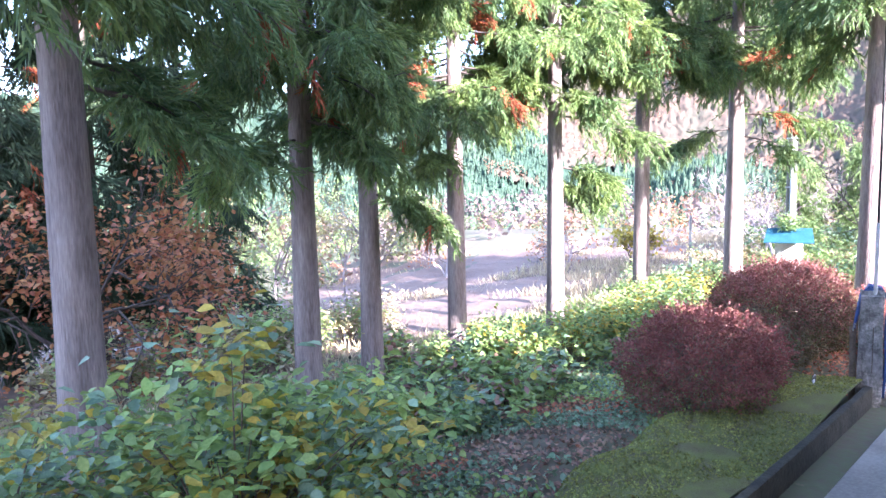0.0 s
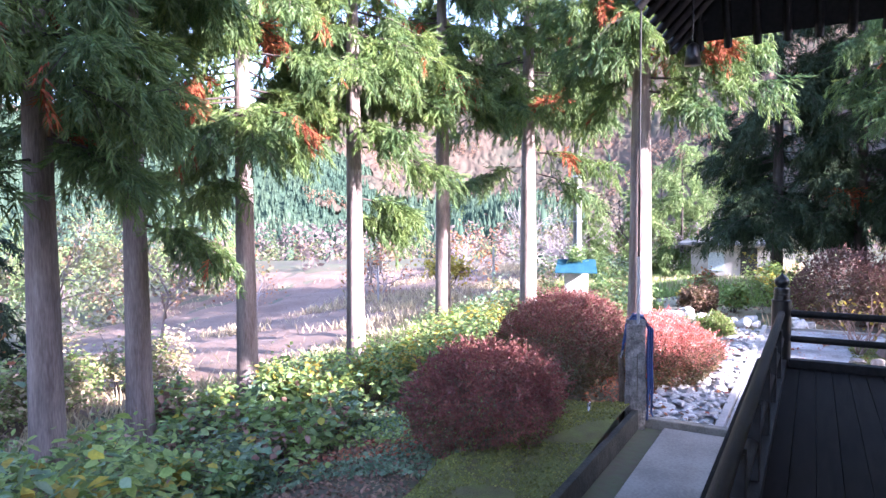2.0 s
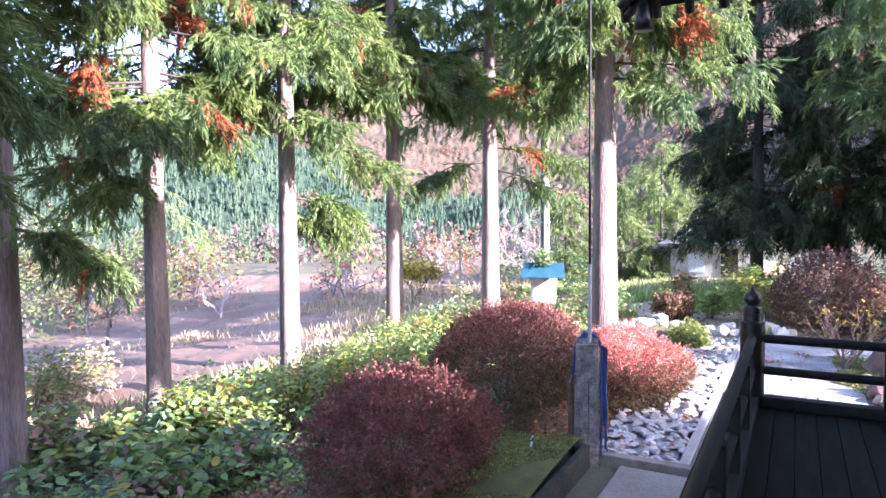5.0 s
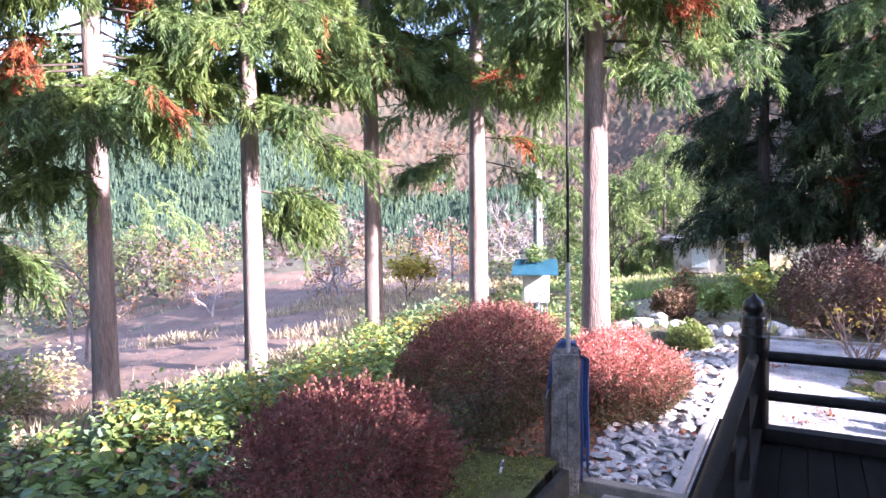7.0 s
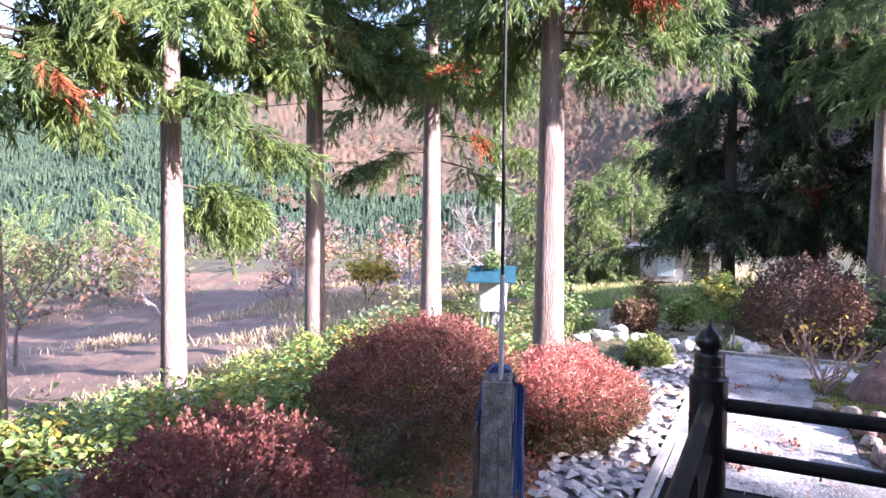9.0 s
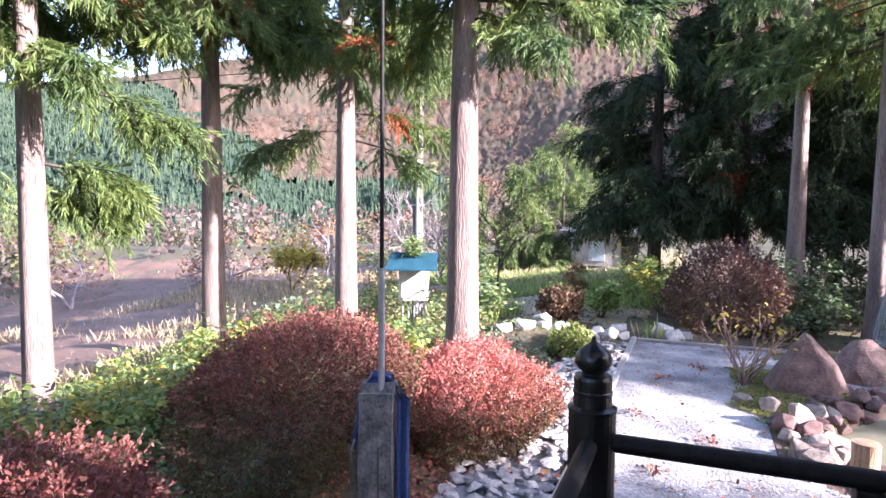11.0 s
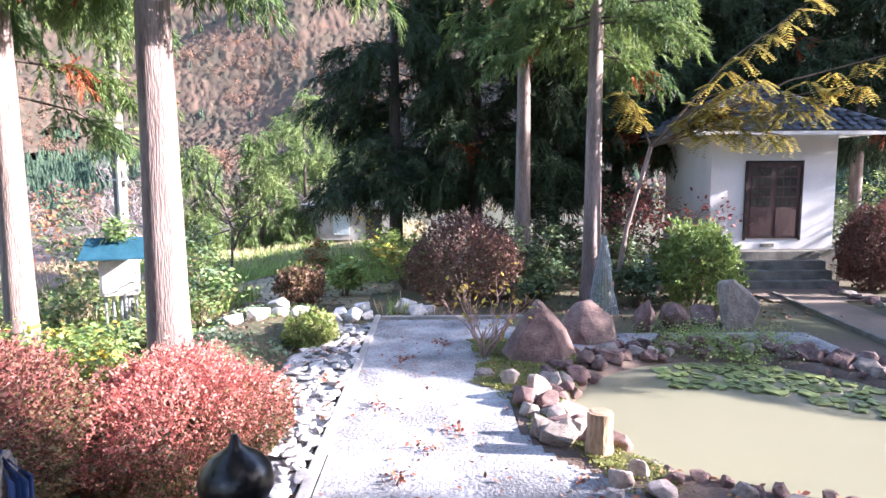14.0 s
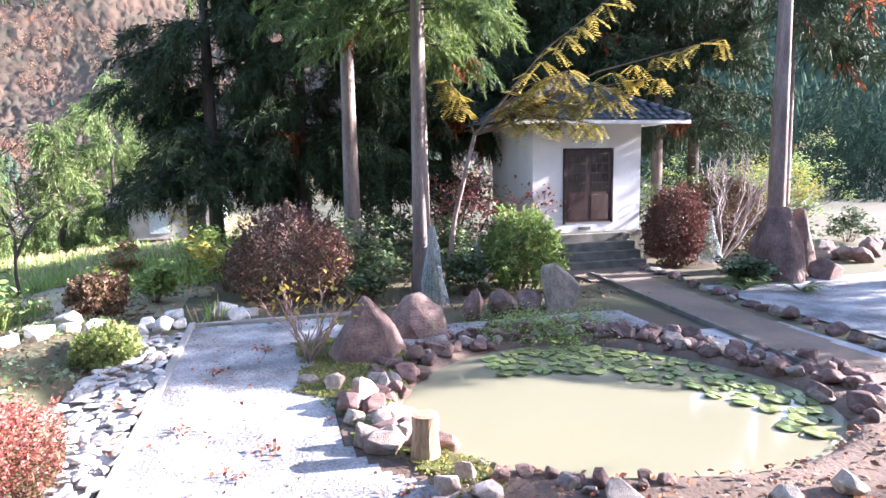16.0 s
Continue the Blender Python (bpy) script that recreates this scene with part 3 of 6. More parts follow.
roof = tagged(part("temple_roof", temple_roof(), M_WOOD_DARK), "dark broad temple roof with deep eaves", "roof", kind="structure")
ceiling = tagged(part("ceiling", boxed(-8, -4, 3.5, 6.2, -3.0, 3.56), M_WOOD_DARK), "dark boards under the eaves", "ceiling", kind="structure")
slope = 9.6 / 9.02
for i in range(40):
    x = 9.7 - i * 0.34
    part("rafter", tubes("rafter", [([(x, E0[1] + 0.03, E0[2] - 0.1 - 0.003 * i), (x, -2.3, E0[2] - 0.12 + 3.8 * slope)], [0.05, 0.05])], M_WOOD_DARK, 4, False), M_WOOD_DARK, roof)
for i in range(24):
    y = 1.6 - i * 0.34
    part("rafter", tubes("rafter", [([(E0[0] + 0.03, y, E0[2] - 0.1 - 0.003 * i), (6.4, y - 0.05, E0[2] - 0.12 + 3.45 * 9.6 / 5.95)], [0.05, 0.05])], M_WOOD_DARK, 4, False), M_WOOD_DARK, roof)


# ---- the small hut ----
def hut():
    h = thing("garden_hut", (25.5, -8.08, G), "small white plastered square hut with a dark tiled pyramid roof", "hut")
    W, z0, z1 = 3.6, 0.94, 4.2
    for x0, y0, x1, y1 in ((0, -W, 0.12, 0), (0.12, -0.12, W, 0), (0.12, -W, W, -W + 0.12), (W - 0.12, -W + 0.12, W, -0.12)):
        part("wall", boxed(x0, y0, z0, x1, y1, z1), M_PLASTER, h)
    part("plinth", boxed(-0.12, -W - 0.1, 0, W + 0.1, 0.1, z0 - 0.002, bevel=0.02), M_CONC_DARK, h, "weathered concrete plinth")
    for i in range(4):
        part("step", boxed(-0.12 - 0.32 * (4 - i), -3.0, 0, -0.13 - 0.32 * (3 - i) - 0.001, -0.55, 0.235 * (i + 1) - 0.02, bevel=0.015), M_CONC_DARK, h)
    door = part("door", boxed(-0.03, -2.58, 1.25, 0.0 - 0.002, -1.04, 3.42, bevel=0.006), M_DOOR, h, "red-brown double door with small upper panes")
    for y0, y1 in ((-2.53, -1.83), (-1.79, -1.09)):
        for r in range(4):
            for c in range(3):
                w = (y1 - y0 - 0.1) / 3
                part("pane", boxed(-0.036, y0 + 0.05 + c * w + 0.02, 2.18 + r * 0.29, -0.031, y0 + 0.05 + (c + 1) * w - 0.02, 2.18 + r * 0.29 + 0.24), M_DARKPANE, door)
        part("lower_panel", boxed(-0.04, y0 + 0.06, 1.32, -0.031, y1 - 0.06, 2.08, bevel=0.004), M_DOOR, door)
    frame_bm = bmesh.new()
    box(frame_bm, -0.05, -2.64, 1.2, -0.002, -2.581, 3.48)
    box(frame_bm, -0.05, -1.039, 1.2, -0.002, -0.98, 3.48)
    box(frame_bm, -0.05, -2.58, 3.421, -0.002, -1.04, 3.48)
    part("door_frame", frame_bm, M_WOOD_DARK, door)
    part("vent", boxed(-0.02, -1.9, 1.0, -0.002, -1.5, 1.1), M_CONC_DARK, h)
    o, ze, zp = 1.0, 4.2, 5.75
    c = (W / 2, -W / 2)
    bm = bmesh.new()
    q = [bm.verts.new(v) for v in ((-o, -W - o, ze), (W + o, -W - o, ze), (W + o, o, ze), (-o, o, ze), (c[0], c[1], zp))]
    for i in range(4):
        bm.faces.new((q[i], q[(i + 1) % 4], q[4]))
    bm.faces.new(q[3::-1])
    rf = part("roof", bm, M_PLASTER, h, "pale eaves under dark tiles")
    tile = bmesh.new()
    rows = 11
    for s in range(4):
        rot = Matrix.Translation((c[0], c[1], 0)) @ Matrix.Rotation(s * math.pi / 2, 4, "Z")
        R = W / 2 + o + 0.05
        for i in range(rows):
            t0, t1 = i / rows, (i + 1) / rows
            half = R * (1 - t0)
            n = max(1, int(half * 2 / 0.27))
            for k in range(n):
                ym = -half + (k + 0.5) * 2 * half / n
                w = half / n
                za, zb = ze + 0.05 + (zp - ze) * t0, ze + 0.05 + (zp - ze) * t1
                xa, xb = -R * (1 - t0), -R * (1 - t1)
                ring = []
                for yy, up in ((-w, 0.05), (-w * 0.5, 0.0), (w * 0.2, 0.015), (w * 0.98, 0.07)):
                    ring.append((tile.verts.new(rot @ Vector((xa - 0.03, ym + yy, za + up + 0.03))), tile.verts.new(rot @ Vector((xb, (ym + yy) * (0.999 if t1 < 1 else 0.6), zb + up)))))
                for p1, p2 in zip(ring, ring[1:]):
                    tile.faces.new((p1[0], p1[1], p2[1], p2[0]))
    tagged(part("roof_tiles", tile, M_TILE, rf, "dark blue-grey glazed roof tiles"), kind="stuff")
    runs = []
    for sx, sy in ((-1, -1), (1, -1), (1, 1), (-1, 1)):
        R = W / 2 + o
        runs.append(([(c[0] + sx * R, c[1] + sy * R, ze + 0.12), (c[0] + sx * R * 0.5, c[1] + sy * R * 0.5, (ze + zp) / 2 + 0.1), (c[0], c[1], zp + 0.12)], [0.1, 0.09, 0.09]))
    part("ridge_cap", tubes("ridge_cap", runs, M_TILE, 8), M_TILE, rf)
    part("gutter_edge", boxed(-o - 0.06, -W - o, ze - 0.06, -o - 0.002, o, ze + 0.05, bevel=0.01), M_WHITEBOX, rf, "white eaves board")
    return h


hut()


# ---- pillar with hose ----
def pillar():
    h = thing("stone_pillar", (10.46, 2.21, G + 0.1), "weathered grey granite pillar with chipped edges", "pillar", rz=14)
    bm = boxed(-0.15, -0.15, -0.15, 0.15, 0.15, 1.5)
    bmesh.ops.subdivide_edges(bm, edges=bm.edges, cuts=7, use_grid_fill=True)
    for v in bm.verts:
        t = 1 - 0.08 * max(0, v.co.z) / 1.5
        v.co.x *= t
        v.co.y *= t
        if v.co.z > 1.35 and abs(v.co.x) > 0.1:
            v.co.z -= 0.07
        v.co += Vector((noise.noise(v.co * 5), noise.noise(v.co * 5 + Vector((9, 0, 0))), noise.noise(v.co * 4 + Vector((0, 7, 0))))) * 0.022
    part("shaft", bm, M_PILLAR, h)
    part("crack", boxed(-0.154, -0.03, 0.35, -0.145, -0.02, 1.0), M_BARK_DARK, h)
    return h


pillar()
hose = thing("garden_hose", (10.46, 2.21, G + 0.1), "dark blue garden hose coiled over the pillar", "hose", rz=14)
gh = np.random.default_rng(3)
for i in range(7):
    o = gh.uniform(-0.07, 0.07)
    low = gh.uniform(-0.02, 0.5) if i else -0.05
    ys = -0.17 - 0.03 * (i % 3)
    pts = [(o, 0.16 + 0.02 * (i % 3), 1.15 - 0.1 * (i % 3)), (o, 0.14, 1.42), (o * 0.6, 0.04, 1.51 + 0.012 * i), (o * 0.6, -0.1, 1.49 + 0.012 * i), (o, ys - 0.01, 1.36), (o, ys, 0.9), (o * 1.3 - 0.02, ys - 0.015, 0.5), (o * 1.2, ys, low + 0.06), (o * 0.6 + 0.04, ys - 0.03, low)]
    part("loop", tubes("loop", [(pts, [0.017] * len(pts))], M_HOSE, 7), M_HOSE, hose)
part("tape", tubes("tape", [([(0.0, -0.2, 0.62), (0.0, -0.2, 0.68)], [0.05, 0.05])], M_REDTAPE, 8), M_REDTAPE, hose, "red tape tied round the hose")
pole = thing("flag_pole", (10.3, 2.06, G + 0.1), "thin steel pole with a dark upper section behind the pillar", "pole")
part("lower_tube", tubes("lower_tube", [([(0.1, 0.1, 0), (0.1, 0.1, 2.45)], [0.026, 0.026])], M_STEEL, 10), M_STEEL, pole)
part("upper_tube", tubes("upper_tube", [([(0.1, 0.1, 2.44), (0.1, 0.1, 7.2)], [0.017, 0.015])], M_WOOD_DARK, 8), M_WOOD_DARK, pole, "dark thin upper tube")


# ---- utility pole and meter box ----
def utility():
    p = thing("utility_pole", (21.4, 6.75, float(height(21.4, 6.75))), "grey concrete utility pole with pipes and steel bands", "utility pole")
    part("shaft", tubes("shaft", [([(0, 0, -0.2), (0, 0, 9)], [0.15, 0.12])], M_CONC_DARK, 14), M_CONC_DARK, p)
    part("conduit", tubes("conduit", [([(-0.16, -0.05, 0), (-0.15, -0.05, 4.6)], [0.045, 0.045])], M_STEEL, 8), M_STEEL, p)
    for z in (2.6, 3.4, 4.2, 4.9):
        part("band", tubes("band", [([(0, 0, z), (0, 0, z + 0.05)], [0.165, 0.165])], M_STEEL, 14), M_STEEL, p)
    b = thing("meter_box", (20.85, 6.6, float(height(20.85, 6.6))), "cream metal meter box under a blue sheet-metal roof on legs", "meter box", rz=17)
    z0 = -1.04 - b.location.z
    part("cabinet", boxed(-0.2, -0.37, z0, 0.2, 0.37, z0 + 0.84, bevel=0.015), M_WHITEBOX, b)
    part("cabinet_door", boxed(-0.222, -0.31, z0 + 0.06, -0.2, 0.31, z0 + 0.76, bevel=0.006), M_WHITEBOX, b, "stained cream door")
    rf = bmesh.new()
    vs = [rf.verts.new(v) for v in ((-0.62, -0.66, z0 + 0.82), (-0.62, 0.66, z0 + 0.82), (0.05, 0.6, z0 + 1.2), (0.05, -0.6, z0 + 1.2), (0.5, -0.6, z0 + 0.95), (0.5, 0.6, z0 + 0.95))]
    rf.faces.new((vs[0], vs[3], vs[2], vs[1]))
    rf.faces.new((vs[3], vs[4], vs[5], vs[2]))
    r = bmesh.ops.extrude_face_region(rf, geom=rf.faces[:])
    for v in r["geom"]:
        if isinstance(v, bmesh.types.BMVert):
            v.co.z += 0.03
    bmesh.ops.recalc_face_normals(rf, faces=rf.faces)
    part("roof", rf, M_BLUEROOF, b, "faded blue sheet-metal roof")
    for y in (-0.3, -0.15, 0.0, 0.15, 0.3):
        part("leg", tubes("leg", [([(0.0, y, -0.1), (0.0, y, z0)], [0.03, 0.03])], M_STEEL, 8), M_STEEL, b)
    return b


utility()


# ---- cedars ----
def cedar_crown(seed, bottom, top, radius, limbs, sprays, tuft=0.5, dead=0.05, boughs=(), taper=0.7):
    """Spray places and turns of a cedar's crown, live and withered, and its limbs. boughs: single low limbs (height, heading in degrees, length)."""
    g = np.random.default_rng(seed)
    P, D, runs = [], [], []
    rows = [(bottom + (top - bottom) * (i / limbs) ** 1.5, g.uniform(0, 2 * np.pi), None) for i in range(limbs)] + [(h, radians(a), ln) for h, a, ln in boughs]
    for z, a, ln in rows:
        u = max(0.0, (z - bottom) / (top - bottom))
        r = ln or radius * (1 - u) ** taper * g.uniform(0.55, 1.1) + 0.25
        d = np.array([math.cos(a), math.sin(a), 0])
        sag = g.uniform(0.1, 0.35)
        mid = d * r * 0.55 + np.array([0, 0, z - sag * r * 0.15])
        end = d * r + np.array([0, 0, z - sag * r])
        runs.append(([(0, 0, z + 0.1), tuple(mid), tuple(end)], [0.03, 0.018, 0.005]))
        side = np.array([-d[1], d[0], 0])
        plumes = max(1, int((sprays if not ln else sprays * 1.5) / 9))
        for j in range(plumes):
            u0 = 1.0 if j == 0 else g.uniform(0.22, 1.0)
            root = np.array([0, 0, z + 0.1]) * (1 - u0) + end * u0 + np.array([0, 0, 0.12 * r * u0 * (1 - u0)])
            out = d * g.uniform(0.4, 1.0) + side * g.normal(0, 0.75) + np.array([0, 0, g.normal(0.0, 0.25)])
            out /= np.linalg.norm(out)
            q = g.uniform(0.3, 0.62) * (0.55 + 0.32 * r)
            w = np.linspace(0.05, 1.0, 9)[:, None]
            hang = np.array([0, 0, -1.0]) * g.uniform(0.3, 0.85) * q
            P.append(root + out * q * w + hang * w * w + g.normal(0, 0.045, (9, 3)))
            sway = np.cross(out, [0, 0, 1.0]) * np.where(np.arange(9) % 2, 0.85, -0.85)[:, None] * (1.05 - w)
            D.append(out + sway + hang / q * 2 * w)
            if j % 2 == 0:
                runs.append(([tuple(root), tuple(root + out * q * 0.5 + hang * 0.25), tuple(root + out * q + hang)], [0.01, 0.007, 0.003]))
    P, D = np.concatenate(P), np.concatenate(D)
    D /= np.linalg.norm(D, axis=1)[:, None]
    size = g.uniform(0.6, 1.3, len(P)) * tuft
    cell = np.floor(P * 1.6).astype(int)
    live = ((cell[:, 0] * 7349 + cell[:, 1] * 9151 + cell[:, 2] * 5237 + seed * 31) % 1000) / 1000 > dead
    return P, outward(D, g, 0.4), size, live, runs


CROWNS = {}


def crown_meshes(key, material, *args, **kw):
    if key not in CROWNS:
        P, R, S, live, runs = cedar_crown(*args, **kw)
        CROWNS[key] = (scatter("crown", FAN if material is M_CEDAR_SHADE else TUFT, P[live], R[live], S[live], material), scatter("withered_sprays", TUFT, P[~live], R[~live], S[~live], M_DEAD), tubes("limb_wood", runs, M_BARK_DARK, 4))
    return CROWNS[key]


def cedar(x, y, dia, key, crown, label, material=M_CEDAR, bark=M_BARK, turn=0.0, tall=15.0, lean=(0, 0), group="cedars along the slope", base=None):
    """A cedar: fluted trunk, limbs, live and withered sprays. crown: arguments of cedar_crown."""
    z = float(height(x, y)) if base is None else base
    t = thing("cedar_tree", (x, y, z), label, "tree", group)
    n, sides = 26, 20
    vs, fs = [], []
    ph = (x * 3.1) % 6
    for i in range(n):
        h = -0.3 + (tall + 0.3) * (i / (n - 1)) ** 1.5
        r = dia / 2 * (1 - 0.85 * max(h, 0) / tall) * (1 + 0.22 * math.exp(-max(h, 0) * 2.2))
        for k in range(sides):
            w = 2 * math.pi * k / sides
            rr = r * (1 + 0.045 * math.sin(5 * w + ph) + 0.03 * noise.noise(Vector((math.cos(w) * 2, math.sin(w) * 2, h * 0.7 + x))) + 0.12 * math.exp(-max(h, 0) * 4) * math.sin(6 * w + ph))
            vs.append((rr * math.cos(w) + lean[0] * h, rr * math.sin(w) + lean[1] * h, h))
    for i in range(n - 1):
        for k in range(sides):
            q = (k + 1) % sides
            fs.append((i * sides + k, i * sides + q, (i + 1) * sides + q, (i + 1) * sides + k))
    part("trunk", mesh_from("trunk", vs, fs, bark, True), bark, t)
    live, gone, limbs = crown_meshes(key, material, *crown[0], **crown[1])
    for nm, me in (("crown", live), ("withered_sprays", gone), ("limb_wood", limbs)):
        o = part(nm, me, None, t)
        o.rotation_euler.z = turn
        if nm != "crown":
            o["kind"] = "stuff"
    return t


ROW = (  # x, y, diameter, lowest limb above the foot, reach, single boughs
    (1.74, 7.2, 0.50, 5.9, 2.1, ((4.9, 20, 1.5), (4.6, -20, 1.5))),
    (5.35, 8.75, 0.45, 5.6, 1.7, ((4.9, -70, 1.3), (4.6, -150, 1.6), (5.0, 10, 1.0))),
    (7.23, 9.54, 0.43, 7.6, 1.7, ((3.7, -50, 1.2), (5.4, 150, 1.5))),
    (10.0, 10.0, 0.44, 5.9, 1.9, ((5.3, 170, 1.5), (4.7, 200, 1.4))),
    (12.47, 9.1, 0.45, 6.9, 2.1, ((4.3, -40, 1.3), (5.5, -50, 1.9), (3.9, -20, 1.0), (5.9, -100, 1.4))),
    (15.9, 8.75, 0.48, 7.0, 2.1, ()),
    (18.84, 7.44, 0.56, 7.0, 2.6, ((5.2, 140, 2.2), (5.6, -60, 2.4), (5.0, -20, 2.6))),
    (15.5, 3.32, 0.54, 6.7, 2.4, ((5.9, -80, 2.6), (5.6, -110, 1.6), (6.2, 40, 2.2))),
)
for i, (x, y, dia, low, rad, boughs) in enumerate(ROW):
    cedar(x, y, dia, ("row", i), ((40 + i, low, 16, rad * 0.82, 66, 118), dict(tuft=0.42, dead=0.04, boughs=boughs)), "tall slender cedar with grey-brown bark and drooping green sprays", tall=18)

DARK = (  # x, y, diameter, turn, lowest limb
    (26.0, -2.75, 0.5, 0.5, 7.4), (22.9, -4.05, 0.46, 2.0, 6.6), (29.5, 1.2, 0.5, 1.0, 2.9), (29.5, -1.6, 0.5, 4.0, 2.9), (30, -4.4, 0.5, 3.0, 2.9),
    (31.2, -7.0, 0.5, 4.4, 4.5), (31, -9.5, 0.5, 5.5, 4.5), (29.5, -16.5, 0.5, 3.7, 4.5), (31.5, -12.0, 0.5, 2.6, 4.5),
)
# past the first two, dark sprays and bark stand in for shade
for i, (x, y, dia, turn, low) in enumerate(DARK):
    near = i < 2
    cedar(x, y, dia, ("dark", i if near else i % 2, low), ((90 + i, low, 17 if near else 14.5, 2.1 if near else 2.5, 52 if near else 92, 100 if near else 110), dict(tuft=0.4 if near else 0.52, dead=0.03 if near else 0.006, taper=0.7 if near else 0.35, boughs=((6.2, 200, 1.7), (5.9, 160, 1.5), (6.4, 240, 1.9)) if i == 1 else ())), "tall cedar with a bare trunk at the garden's edge" if near else "tall cedar behind the garden, coloured dark for shade", M_CEDAR if near else M_CEDAR_SHADE, M_BARK if near else M_BARK_DARK, turn, 18 if near else 15.5, group="cedars behind the garden")
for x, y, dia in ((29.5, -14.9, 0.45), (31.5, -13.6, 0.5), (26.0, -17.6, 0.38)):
    cedar(x, y, dia, ("dark", 9), ((99, 7.0, 17, 2.4, 50, 42), dict(tuft=0.8, dead=0.03)), "tall cedar with a bare grey trunk beside the rocks", M_CEDAR_SHADE, M_BARK, x, 18, group="cedars behind the garden")

cedar(22.3, -13.9, 0.5, ("dark", "high"), ((98, 14.0, 18.5, 2.0, 36, 60), dict(tuft=0.6, dead=0.02)), "tall cedar with a bare grey trunk beside the rocks", M_CEDAR_SHADE, M_BARK, 2.0, 19.0, group="cedars behind the garden")


# ---- clipped bushes ----
def bush(name, x, y, radii, up, label, mats, count, seed, leaf=0.05, low=-0.75, group="", stem=0.3, lump=0.1):
    """A dense bush: stems, dark core of twigs and one part for each leaf colour; mats: (part name, material, share, lowest height, highest height)."""
    z = float(height(x, y))
    g = np.random.default_rng(seed)
    b = thing(name, (x, y, z), label, "bush", group)
    cz = up
    runs = []
    for i in range(9):
        a = g.uniform(0, 6.28)
        e = np.array([math.cos(a) * radii[0] * 0.6, math.sin(a) * radii[1] * 0.6, cz + g.uniform(-0.2, 0.5) * radii[2]])
        runs.append(([(math.cos(a) * 0.06, math.sin(a) * 0.06, -0.1), (e[0] * 0.4, e[1] * 0.4, e[2] * 0.45), tuple(e)], [0.022, 0.016, 0.006]))
    def body(n, shell):
        """Places on an uneven outline of lobes and hollows, some bare."""
        d = g.normal(size=(int(n * 1.9), 3))
        d /= np.linalg.norm(d, axis=1)[:, None]
        d = d[d[:, 2] > low]
        w = np.ones(len(d))
        hole = np.zeros(len(d))
        for f, amp, axes in waves:
            v = np.sin(d @ axes[0] * f + axes[2][0]) * np.sin(d @ axes[1] * f + axes[2][1])
            w += amp * lump * v
            hole += v * amp
        keep = (hole > -0.62 - 0.9 * np.clip(d[:, 2] + 0.35, -0.3, 1)) | (g.random(len(d)) < 0.25)
        d, w = d[keep][:n], w[keep][:n]
        return d * (w * (1 - shell * g.random(len(d)) ** 2))[:, None] * np.asarray(radii), d

    ws = np.random.default_rng(seed + 900)
    waves = [(f, amp, ws.normal(size=(3, 3))) for f, amp in ((2.2, 1.1), (2.6, 1.0), (4.5, 0.6), (5.5, 0.6), (9.0, 0.4), (14.0, 0.3))]
    P, D = body(420, 0.5)
    for p in P:
        q = p * 0.35
        runs.append(([(q[0], q[1], q[2] + cz), (p[0] * 0.99, p[1] * 0.99, p[2] * 0.99 + cz)], [0.006, 0.002]))
    P, D = body(int(count * 0.8), 0.4)
    S, E = body(count // 60, 0.12)
    up_out = E * 0.8 + np.array([0, 0, 0.55]) + g.normal(0, 0.35, E.shape)
    up_out /= np.linalg.norm(up_out, axis=1)[:, None]
    reach = g.uniform(0.07, 0.26, len(S)) * (0.6 + leaf * 5)
    for p, e, q in zip(S, up_out, reach):
        runs.append((((p - e * 0.1) + [0, 0, cz], p + e * q + [0, 0, cz]), (0.003, 0.0015)))
    part("stem_wood", tubes("stem_wood", runs, M_TWIG, 4), M_TWIG, b)
    k = 13
    u = np.tile(np.linspace(0.0, 1.0, k), len(S))
    P = np.concatenate([P, np.repeat(S, k, 0) + np.repeat(up_out * reach[:, None], k, 0) * u[:, None] + g.normal(0, 0.012, (len(u), 3))]) + [0, 0, cz]
    D = np.concatenate([D, np.repeat(E, k, 0)])
    P[:, 2] = np.maximum(P[:, 2], 0.015)
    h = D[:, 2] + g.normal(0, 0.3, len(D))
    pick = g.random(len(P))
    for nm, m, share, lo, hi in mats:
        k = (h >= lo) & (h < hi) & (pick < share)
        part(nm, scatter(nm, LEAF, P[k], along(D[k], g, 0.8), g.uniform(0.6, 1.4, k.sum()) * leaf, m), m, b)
    return b


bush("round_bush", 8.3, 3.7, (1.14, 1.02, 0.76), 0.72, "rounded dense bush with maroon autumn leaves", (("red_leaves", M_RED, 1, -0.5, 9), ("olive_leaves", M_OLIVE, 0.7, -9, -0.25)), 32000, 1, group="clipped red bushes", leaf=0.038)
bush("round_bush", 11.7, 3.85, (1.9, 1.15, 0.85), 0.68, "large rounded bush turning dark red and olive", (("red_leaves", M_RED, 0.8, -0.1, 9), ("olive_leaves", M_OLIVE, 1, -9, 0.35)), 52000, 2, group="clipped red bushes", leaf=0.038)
# top takes the sun-brightened red; olive sides are plain leaf colour
bush("round_bush", 13.7, 2.45, (1.35, 0.95, 0.66), 0.5, "rounded bush with red top brightened as if sunlit, olive sides", (("red_leaves", M_SUNLITRED, 1, 0.0, 9), ("olive_leaves", M_OLIVE, 1, -9, 0.3), ("dull_red_leaves", M_RED, 0.4, -0.5, 0.4)), 40000, 3, group="clipped red bushes", leaf=0.036)


